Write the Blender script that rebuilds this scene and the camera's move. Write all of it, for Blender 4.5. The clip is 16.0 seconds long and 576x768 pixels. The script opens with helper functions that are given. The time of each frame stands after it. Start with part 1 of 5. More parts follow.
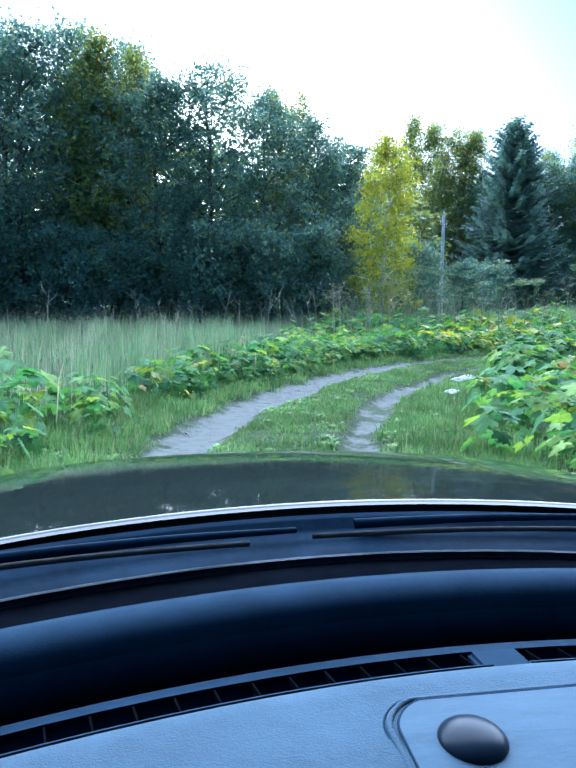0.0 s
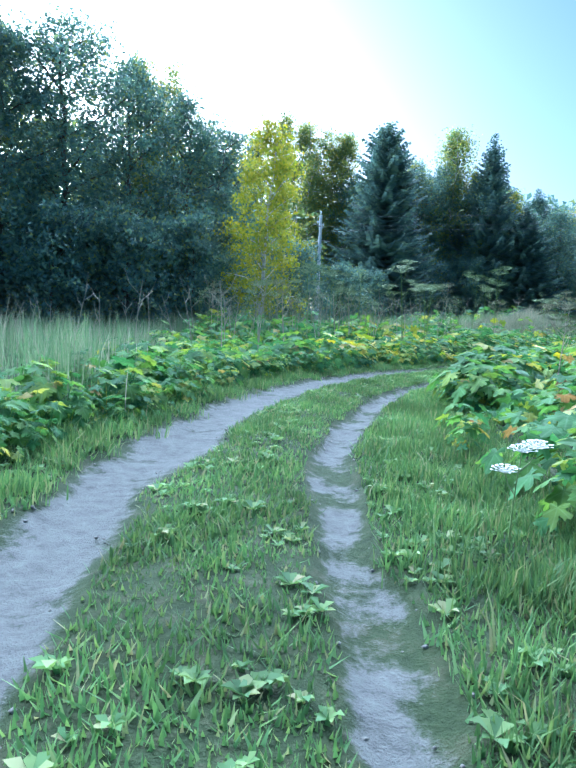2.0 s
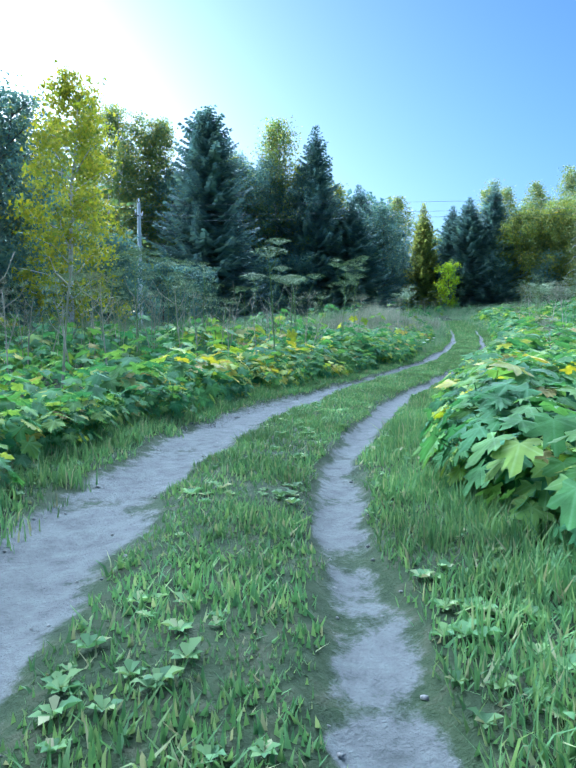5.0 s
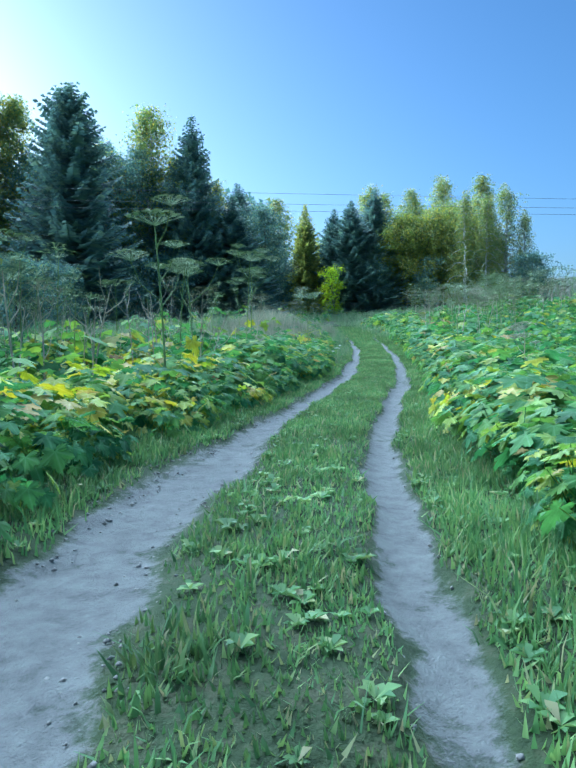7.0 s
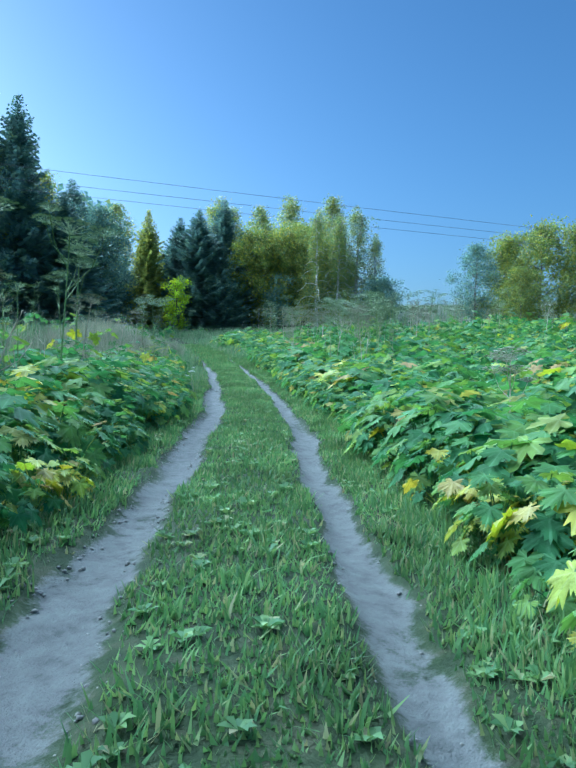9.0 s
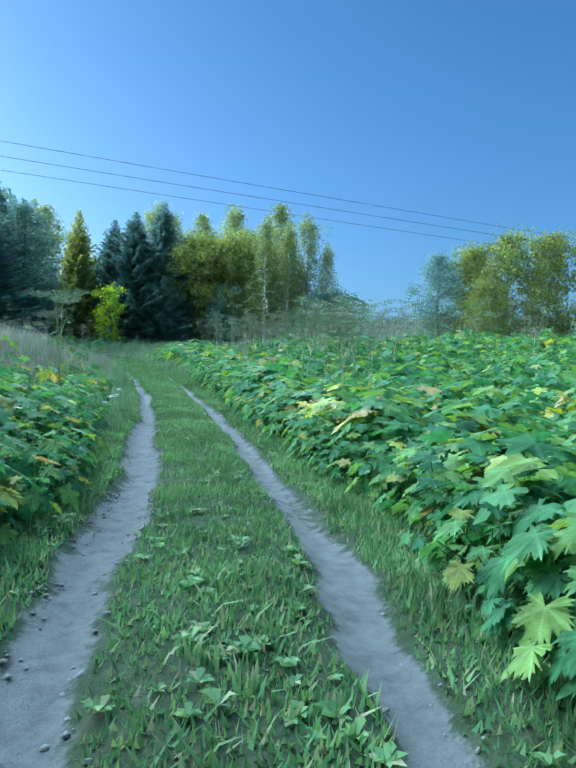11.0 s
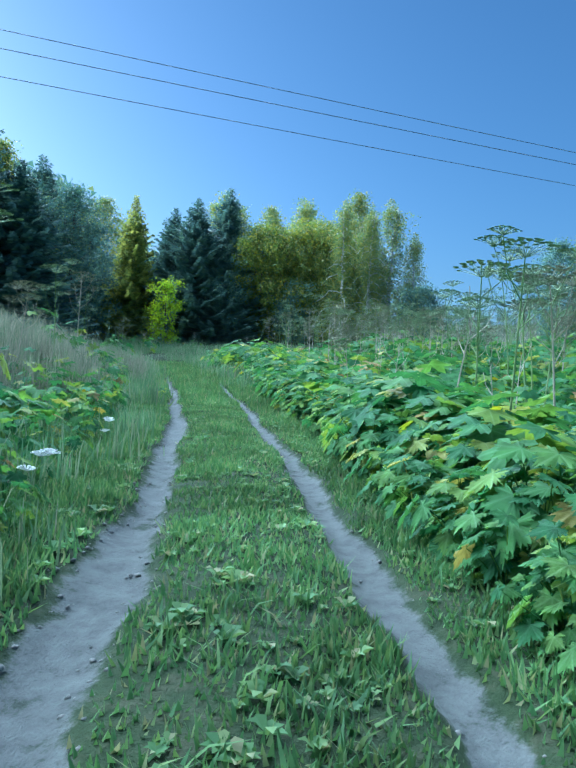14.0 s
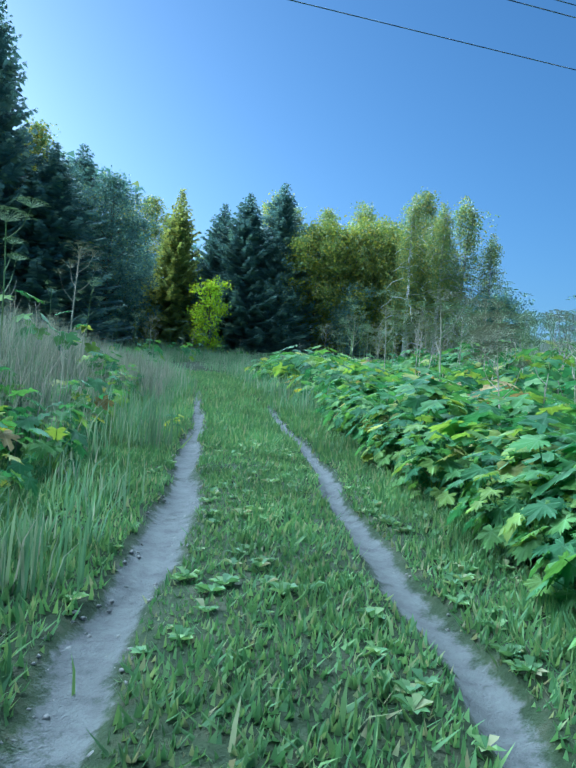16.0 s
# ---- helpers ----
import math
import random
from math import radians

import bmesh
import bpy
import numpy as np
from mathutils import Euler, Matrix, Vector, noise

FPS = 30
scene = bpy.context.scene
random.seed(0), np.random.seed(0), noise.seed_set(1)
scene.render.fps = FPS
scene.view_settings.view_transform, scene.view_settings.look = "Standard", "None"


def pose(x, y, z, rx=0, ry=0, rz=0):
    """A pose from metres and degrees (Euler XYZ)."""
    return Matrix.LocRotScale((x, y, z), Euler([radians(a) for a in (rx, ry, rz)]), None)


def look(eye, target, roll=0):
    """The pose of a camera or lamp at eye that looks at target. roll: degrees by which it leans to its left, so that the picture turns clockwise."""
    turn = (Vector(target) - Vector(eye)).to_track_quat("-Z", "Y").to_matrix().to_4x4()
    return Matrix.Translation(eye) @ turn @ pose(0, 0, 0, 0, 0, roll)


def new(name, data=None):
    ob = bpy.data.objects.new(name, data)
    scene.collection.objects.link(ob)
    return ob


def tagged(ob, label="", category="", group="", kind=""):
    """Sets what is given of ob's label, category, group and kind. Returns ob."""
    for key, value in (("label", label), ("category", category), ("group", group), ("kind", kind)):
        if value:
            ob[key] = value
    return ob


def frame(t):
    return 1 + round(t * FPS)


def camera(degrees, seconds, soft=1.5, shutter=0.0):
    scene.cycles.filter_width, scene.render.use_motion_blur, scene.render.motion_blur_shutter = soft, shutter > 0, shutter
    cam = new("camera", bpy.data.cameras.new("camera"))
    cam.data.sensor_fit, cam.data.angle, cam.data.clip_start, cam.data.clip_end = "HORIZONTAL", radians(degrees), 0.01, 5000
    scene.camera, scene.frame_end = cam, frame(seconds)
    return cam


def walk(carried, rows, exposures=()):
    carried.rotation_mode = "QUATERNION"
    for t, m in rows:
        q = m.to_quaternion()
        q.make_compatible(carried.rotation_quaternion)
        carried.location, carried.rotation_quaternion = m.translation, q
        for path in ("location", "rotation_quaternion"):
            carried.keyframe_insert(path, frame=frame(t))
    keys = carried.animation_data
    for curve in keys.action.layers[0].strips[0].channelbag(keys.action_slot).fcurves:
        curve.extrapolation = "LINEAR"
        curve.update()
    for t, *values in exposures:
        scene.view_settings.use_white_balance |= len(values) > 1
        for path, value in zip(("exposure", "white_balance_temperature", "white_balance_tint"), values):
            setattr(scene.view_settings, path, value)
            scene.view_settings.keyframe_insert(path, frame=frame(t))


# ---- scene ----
cam = camera(46.9, 16.0, soft=2.0)
METRES, EYE, TILT, LEAN, TURN = 38.0, 1.32, -4.5, -1.0, 0.0
ROWS = [
    (0.0, 0.0, 0.0, 0.0, 0.0, 0.0, -0.0),
    (0.5, -0.0034, 0.0215, 0.0026, -2.91, 0.31, 0.19),
    (1.0, -0.0062, 0.0438, 0.0052, -6.13, 0.29, -0.05),
    (1.5, -0.0074, 0.068, 0.0078, -9.21, 0.24, -0.42),
    (2.0, -0.008, 0.0924, 0.0103, -11.91, 0.17, -0.5),
    (2.5, -0.0061, 0.1158, 0.0127, -14.59, 0.04, -0.35),
    (3.0, -0.0034, 0.1385, 0.0154, -17.18, 0.01, 0.21),
    (3.5, 0.0007, 0.1626, 0.0177, -19.89, 0.08, 0.94),
    (4.0, 0.0062, 0.1876, 0.0207, -22.42, 0.07, 1.82),
    (6.5, 0.0523, 0.3219, 0.0346, -34.63, -0.04, 4.1),
    (7.0, 0.0674, 0.3506, 0.0372, -37.86, -0.09, 4.08),
    (7.5, 0.0854, 0.3785, 0.0399, -41.39, -0.03, 3.99),
    (8.0, 0.1047, 0.4057, 0.0429, -45.11, 0.08, 3.72),
    (8.5, 0.1271, 0.4328, 0.0454, -48.77, 0.39, 3.3),
    (9.0, 0.1513, 0.4595, 0.048, -51.76, 0.7, 2.74),
    (9.5, 0.1776, 0.4855, 0.0505, -54.03, 0.96, 2.23),
    (12.0, 0.3045, 0.5991, 0.0625, -57.38, 2.01, 2.68),
    (12.5, 0.3325, 0.6227, 0.0649, -55.77, 2.31, 2.82),
    (13.0, 0.3577, 0.6447, 0.0669, -53.91, 2.47, 2.67),
    (13.5, 0.3814, 0.6663, 0.0694, -52.51, 2.55, 2.0),
    (14.0, 0.4074, 0.6906, 0.0717, -51.58, 2.66, 0.93),
    (14.5, 0.4347, 0.7174, 0.0747, -50.78, 2.86, -0.04),
    (15.0, 0.4637, 0.7452, 0.0783, -49.74, 3.17, -0.65),
    (15.5, 0.4909, 0.7717, 0.0816, -48.55, 3.5, -0.9),
    (16.0, 0.5142, 0.7954, 0.0844, -47.64, 3.75, -1.07),
]
walk(cam, [(t, pose(0, 0, EYE, TILT, LEAN, TURN) @ pose(METRES * x, METRES * y, METRES * z, 90 + pitch, roll, yaw)) for t, x, y, z, yaw, pitch, roll in ROWS],
     [(0.0, 2.6, 4650, 8), (4.0, 2.48, 4620, 7), (6.5, 2.27, 4540, 2), (9.0, 2.12, 4500, -2), (16.0, 2.13, 4500, -2)])

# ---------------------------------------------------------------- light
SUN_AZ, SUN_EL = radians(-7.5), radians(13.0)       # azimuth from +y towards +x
world = bpy.data.worlds.new("sky_world")
scene.world = world
world.use_nodes = True
wn = world.node_tree
sky = wn.nodes.new("ShaderNodeTexSky")
sky.sky_type = 'NISHITA'
sky.sun_disc = False
sky.sun_elevation = SUN_EL
sky.sun_rotation = SUN_AZ
sky.air_density, sky.dust_density, sky.ozone_density = 1.0, 2.3, 2.9
wn.nodes["Background"].inputs["Strength"].default_value = 0.043
wn.links.new(sky.outputs[0], wn.nodes["Background"].inputs["Color"])
# low evening sun, widened far past its disc as added fill for the shade
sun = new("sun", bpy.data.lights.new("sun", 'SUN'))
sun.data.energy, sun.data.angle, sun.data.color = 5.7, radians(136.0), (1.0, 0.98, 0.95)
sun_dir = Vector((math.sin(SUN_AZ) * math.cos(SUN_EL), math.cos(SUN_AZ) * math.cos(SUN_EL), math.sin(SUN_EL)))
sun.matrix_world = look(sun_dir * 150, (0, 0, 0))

# ---------------------------------------------------------------- mesh helpers
rng = np.random.default_rng(7)


def mesh_np(name, verts, faces, mats=(), vein=None, smooth=False):
    """A mesh from arrays: verts (n,3), faces (m,k) of one size, or a list of such arrays."""
    groups = faces if isinstance(faces, list) else [faces]
    me = bpy.data.meshes.new(name)
    verts = np.asarray(verts, np.float32)
    loops = np.concatenate([np.asarray(g, np.int32).ravel() for g in groups])
    sizes = np.concatenate([np.full(len(g), np.asarray(g).shape[1], np.int32) for g in groups])
    me.vertices.add(len(verts))
    me.vertices.foreach_set("co", verts.ravel())
    me.loops.add(len(loops))
    me.loops.foreach_set("vertex_index", loops)
    me.polygons.add(len(sizes))
    me.polygons.foreach_set("loop_start", np.concatenate([[0], np.cumsum(sizes)[:-1]]).astype(np.int32))
    me.polygons.foreach_set("loop_total", sizes)
    for m in mats:
        me.materials.append(m)
    if smooth:
        me.polygons.foreach_set("use_smooth", np.ones(len(sizes), bool))
    if vein is not None:
        me.attributes.new("vein", 'FLOAT', 'POINT').data.foreach_set("value", np.asarray(vein, np.float32))
    me.update(calc_edges=True)
    return me


def part(name, data, material, parent, label=""):
    """Links a bmesh or mesh as one object under a thing or a part."""
    if isinstance(data, bmesh.types.BMesh):
        me = bpy.data.meshes.new(name)
        data.to_mesh(me)
        data.free()
    else:
        me = data
    if material is not None and not me.materials:
        me.materials.append(material)
    ob = new(name, me)
    ob.parent = parent
    if label:
        ob["label"] = label
    return ob


def join(pieces):
    """Joins (verts, faces) pairs of one face size."""
    vs, fs, n = [], [], 0
    for v, f in pieces:
        vs.append(v)
        fs.append(np.asarray(f) + n)
        n += len(v)
    return np.concatenate(vs), np.concatenate(fs)


def tube(points, radii, sides=6, cap=False):
    """A tapered tube along points: verts and quads."""
    p = np.asarray(points, float)
    r = np.asarray(radii, float)
    t = np.gradient(p, axis=0)
    t /= np.linalg.norm(t, axis=1)[:, None] + 1e-9
    ref = np.where(np.abs(t[:, 2:3]) > 0.9, np.array([[1.0, 0, 0]]), np.array([[0, 0, 1.0]]))
    a = np.cross(t, ref)
    a /= np.linalg.norm(a, axis=1)[:, None]
    b = np.cross(t, a)
    ang = np.linspace(0, 2 * math.pi, sides, endpoint=False)
    ring = a[:, None] * np.cos(ang)[None, :, None] + b[:, None] * np.sin(ang)[None, :, None]
    v = (p[:, None] + ring * r[:, None, None]).reshape(-1, 3)
    f = []
    for i in range(len(p) - 1):
        for j in range(sides):
            k = (j + 1) % sides
            f.append((i * sides + j, i * sides + k, (i + 1) * sides + k, (i + 1) * sides + j))
    return v, np.array(f)


def turn_z(v, a):
    c, s = math.cos(a), math.sin(a)
    return np.stack([v[:, 0] * c - v[:, 1] * s, v[:, 0] * s + v[:, 1] * c, v[:, 2]], 1)


# ---------------------------------------------------------------- materials
def mat_new(name):
    m = bpy.data.materials.new(name)
    m.use_nodes = True
    nt = m.node_tree
    return m, nt, nt.nodes["Principled BSDF"], nt.nodes["Material Output"]


def node(nt, kind, **inputs):
    n = nt.nodes.new(kind)
    for k, v in inputs.items():
        n.inputs[k.replace("_", " ")].default_value = v
    return n


def ramp(nt, fac, stops, mode='LINEAR'):
    r = nt.nodes.new("ShaderNodeValToRGB")
    r.color_ramp.interpolation = mode
    el = r.color_ramp.elements
    while len(el) < len(stops):
        el.new(0.5)
    for e, (pos, col) in zip(el, stops):
        e.position, e.color = pos, (*col, 1)
    nt.links.new(fac, r.inputs[0])
    return r


def leaf_mat(name, stops, translucent=0.3, rough=0.6, spec=0.25, grain=6.0):
    """Foliage: a colour by leaf, mottled, with light coming through."""
    m, nt, bs, out = mat_new(name)
    L = nt.links.new
    info = nt.nodes.new("ShaderNodeObjectInfo")
    geo = nt.nodes.new("ShaderNodeNewGeometry")
    add = node(nt, "ShaderNodeMath")
    add.operation = 'ADD'
    L(info.outputs["Random"], add.inputs[0])
    L(geo.outputs["Random Per Island"], add.inputs[1])
    fr = node(nt, "ShaderNodeMath")
    fr.operation = 'FRACT'
    L(add.outputs[0], fr.inputs[0])
    col = ramp(nt, fr.outputs[0], stops)
    tex = node(nt, "ShaderNodeTexNoise", Scale=grain, Detail=3.0)
    coord = nt.nodes.new("ShaderNodeTexCoord")
    L(coord.outputs["Object"], tex.inputs["Vector"])
    hsv = node(nt, "ShaderNodeHueSaturation")
    mr = node(nt, "ShaderNodeMapRange", From_Min=0.3, From_Max=0.7, To_Min=0.65, To_Max=1.35)
    L(tex.outputs["Fac"], mr.inputs["Value"])
    L(mr.outputs[0], hsv.inputs["Value"])
    L(col.outputs[0], hsv.inputs["Color"])
    vein = nt.nodes.new("ShaderNodeAttribute")
    vein.attribute_name = "vein"
    vm = node(nt, "ShaderNodeMapRange", From_Min=0.72, From_Max=1.0, To_Min=0.0, To_Max=0.55)
    L(vein.outputs["Fac"], vm.inputs["Value"])
    pale = node(nt, "ShaderNodeHueSaturation", Saturation=0.8, Value=1.8)
    L(hsv.outputs[0], pale.inputs["Color"])
    veined = nt.nodes.new("ShaderNodeMix")
    veined.data_type = 'RGBA'
    L(vm.outputs[0], veined.inputs[0])
    L(hsv.outputs[0], veined.inputs[6])
    L(pale.outputs[0], veined.inputs[7])
    L(veined.outputs[2], bs.inputs["Base Color"])
    rel = node(nt, "ShaderNodeTexNoise", Scale=grain * 6, Detail=2.0)
    L(coord.outputs["Object"], rel.inputs["Vector"])
    bp = node(nt, "ShaderNodeBump", Strength=0.35, Distance=0.02)
    L(rel.outputs["Fac"], bp.inputs["Height"])
    L(bp.outputs[0], bs.inputs["Normal"])
    bs.inputs["Roughness"].default_value = rough
    bs.inputs["Specular IOR Level"].default_value = spec
    tr = nt.nodes.new("ShaderNodeBsdfTranslucent")
    hs2 = node(nt, "ShaderNodeHueSaturation", Hue=0.485, Saturation=1.15, Value=1.25)
    L(hsv.outputs[0], hs2.inputs["Color"])
    L(hs2.outputs[0], tr.inputs["Color"])
    mix = node(nt, "ShaderNodeMixShader", Fac=translucent)
    L(bs.outputs[0], mix.inputs[1])
    L(tr.outputs[0], mix.inputs[2])
    L(mix.outputs[0], out.inputs["Surface"])
    return m


def rough_mat(name, c1, c2, scale=8.0, rough=0.9, bump=0.3, metal=0.0, stretch=(1, 1, 1), spec=0.3, fine=60.0):
    """A matt surface with two scales of variation and relief."""
    m, nt, bs, out = mat_new(name)
    L = nt.links.new
    coord = nt.nodes.new("ShaderNodeTexCoord")
    mp = node(nt, "ShaderNodeMapping")
    mp.inputs["Scale"].default_value = stretch
    L(coord.outputs["Object"], mp.inputs["Vector"])
    n1 = node(nt, "ShaderNodeTexNoise", Scale=scale, Detail=6.0, Roughness=0.65)
    n2 = node(nt, "ShaderNodeTexNoise", Scale=fine, Detail=2.0)
    L(mp.outputs[0], n1.inputs["Vector"])
    L(mp.outputs[0], n2.inputs["Vector"])
    mx = node(nt, "ShaderNodeMath")
    mx.operation = 'MULTIPLY_ADD'
    mx.inputs[1].default_value = 0.35
    L(n2.outputs["Fac"], mx.inputs[0])
    L(n1.outputs["Fac"], mx.inputs[2])
    col = ramp(nt, mx.outputs[0], [(0.45, c1), (0.85, c2)])
    L(col.outputs[0], bs.inputs["Base Color"])
    bs.inputs["Roughness"].default_value = rough
    bs.inputs["Metallic"].default_value = metal
    bs.inputs["Specular IOR Level"].default_value = spec
    bp = node(nt, "ShaderNodeBump", Strength=bump, Distance=0.02)
    L(mx.outputs[0], bp.inputs["Height"])
    L(bp.outputs[0], bs.inputs["Normal"])
    return m


HOGWEED = leaf_mat("hogweed_leaf", [(0.0, (0.052, 0.138, 0.05)), (0.3, (0.072, 0.175, 0.056)), (0.58, (0.098, 0.212, 0.056)),
                                    (0.82, (0.145, 0.25, 0.056)), (0.95, (0.205, 0.3, 0.058)), (0.99, (0.27, 0.29, 0.07)), (1.0, (0.28, 0.22, 0.075))], 0.42, 0.65, 0.13, 5.0)
# yellowed leaves, and sunlit ones with the light put into their colour
YELLOWED_SUNLIT = leaf_mat("yellowed_and_sunlit_leaf", [(0.0, (0.23, 0.33, 0.05)), (0.45, (0.33, 0.38, 0.05)), (0.8, (0.4, 0.38, 0.055)), (1.0, (0.33, 0.28, 0.09))], 0.4)
WITHERED = leaf_mat("withered_leaf", [(0.0, (0.2, 0.145, 0.06)), (0.6, (0.32, 0.245, 0.085)), (1.0, (0.25, 0.19, 0.075))], 0.3, 0.8, 0.2)
STEM_GREEN = rough_mat("green_stem", (0.12, 0.2, 0.06), (0.22, 0.28, 0.1), 6.0, 0.6, 0.15, stretch=(1, 1, 0.15))
STEM_DRY = rough_mat("dry_stem", (0.28, 0.24, 0.17), (0.46, 0.41, 0.31), 6.0, 0.85, 0.2, stretch=(1, 1, 0.1))
UMBEL = rough_mat("umbel", (0.25, 0.32, 0.19), (0.4, 0.46, 0.28), 12.0, 0.85, 0.1)
UMBEL_DRY = rough_mat("dry_umbel", (0.23, 0.23, 0.16), (0.38, 0.37, 0.26), 12.0, 0.9, 0.1)
UMBEL_WHITE = rough_mat("white_umbel", (0.6, 0.62, 0.58), (0.8, 0.8, 0.76), 20.0, 0.8, 0.1)
GRASS = leaf_mat("short_grass", [(0.0, (0.08, 0.16, 0.06)), (0.5, (0.118, 0.212, 0.072)), (0.85, (0.18, 0.27, 0.09)), (1.0, (0.27, 0.26, 0.135))], 0.32, 0.65, 0.2, 1.2)
TALL_GRASS = leaf_mat("tall_grass", [(0.0, (0.115, 0.205, 0.1)), (0.5, (0.16, 0.255, 0.12)), (0.8, (0.23, 0.285, 0.16)), (1.0, (0.3, 0.295, 0.21))], 0.36, 0.65, 0.2, 0.8)
DRY_GRASS = leaf_mat("dry_grass", [(0.0, (0.15, 0.2, 0.115)), (0.5, (0.235, 0.25, 0.165)), (0.85, (0.31, 0.295, 0.215)), (1.0, (0.38, 0.345, 0.25))], 0.3, 0.75, 0.2, 0.8)
# the wood's bluish haze is mixed into this foliage colour
ASPEN = leaf_mat("hazed_broadleaf_foliage", [(0.0, (0.098, 0.165, 0.148)), (0.5, (0.135, 0.215, 0.17)), (0.9, (0.18, 0.265, 0.158)), (1.0, (0.28, 0.32, 0.09))], 0.32, 0.55, 0.3, 0.7)
BIRCH = leaf_mat("birch_foliage", [(0.0, (0.1, 0.17, 0.07)), (0.5, (0.175, 0.24, 0.075)), (0.85, (0.28, 0.295, 0.066)), (1.0, (0.4, 0.34, 0.06))], 0.4, 0.45, 0.4, 0.5)
GOLD = leaf_mat("yellow_foliage", [(0.0, (0.22, 0.285, 0.045)), (0.5, (0.34, 0.365, 0.05)), (1.0, (0.46, 0.43, 0.055))], 0.42, 0.5, 0.35, 0.8)
# raised leaf colour replaces the sunlight that doesn't reach the small tree
SUNLIT_LIME = leaf_mat("sunlit_lime_foliage", [(0.0, (0.34, 0.5, 0.06)), (1.0, (0.52, 0.64, 0.08))], 0.55, 0.6, 0.25, 0.8)
# warmth of the low sun on the far crowns is part of this colour
LIME = leaf_mat("yellow_green_foliage", [(0.0, (0.1, 0.155, 0.042)), (0.6, (0.165, 0.215, 0.046)), (0.9, (0.27, 0.27, 0.045)), (1.0, (0.38, 0.34, 0.05))], 0.4, 0.5, 0.35, 0.5)
# lifted and blued too: haze over the spruces is in the colour
NEEDLE = leaf_mat("hazed_spruce_needles", [(0.0, (0.105, 0.168, 0.162)), (0.6, (0.148, 0.22, 0.186)), (1.0, (0.195, 0.27, 0.172))], 0.25, 0.6, 0.3, 0.8)
# yellow of the low sun on one spruce, put into its needle colour
NEEDLE_SUNLIT = leaf_mat("sunlit_needles", [(0.0, (0.17, 0.22, 0.08)), (0.6, (0.28, 0.32, 0.09)), (1.0, (0.4, 0.4, 0.1))], 0.5, 0.6, 0.3, 0.8)
BARK = rough_mat("dark_bark", (0.05, 0.042, 0.035), (0.16, 0.135, 0.11), 5.0, 0.95, 0.6, stretch=(1, 1, 0.25))
BIRCH_BARK = rough_mat("birch_bark", (0.16, 0.15, 0.14), (0.68, 0.66, 0.62), 3.0, 0.8, 0.3, stretch=(0.6, 0.6, 3))
POLE_WOOD = rough_mat("concrete_pole", (0.5, 0.5, 0.48), (0.66, 0.65, 0.62), 4.0, 0.85, 0.2, stretch=(1, 1, 0.2))
CERAMIC = rough_mat("insulator_ceramic", (0.65, 0.65, 0.63), (0.8, 0.8, 0.78), 9.0, 0.25, 0.02)
STEEL = rough_mat("weathered_steel", (0.14, 0.13, 0.12), (0.3, 0.29, 0.28), 12.0, 0.5, 0.1, metal=0.8)
WIRE = rough_mat("wire_aluminium", (0.1, 0.1, 0.105), (0.2, 0.2, 0.21), 3.0, 0.5, 0.0, metal=0.5)


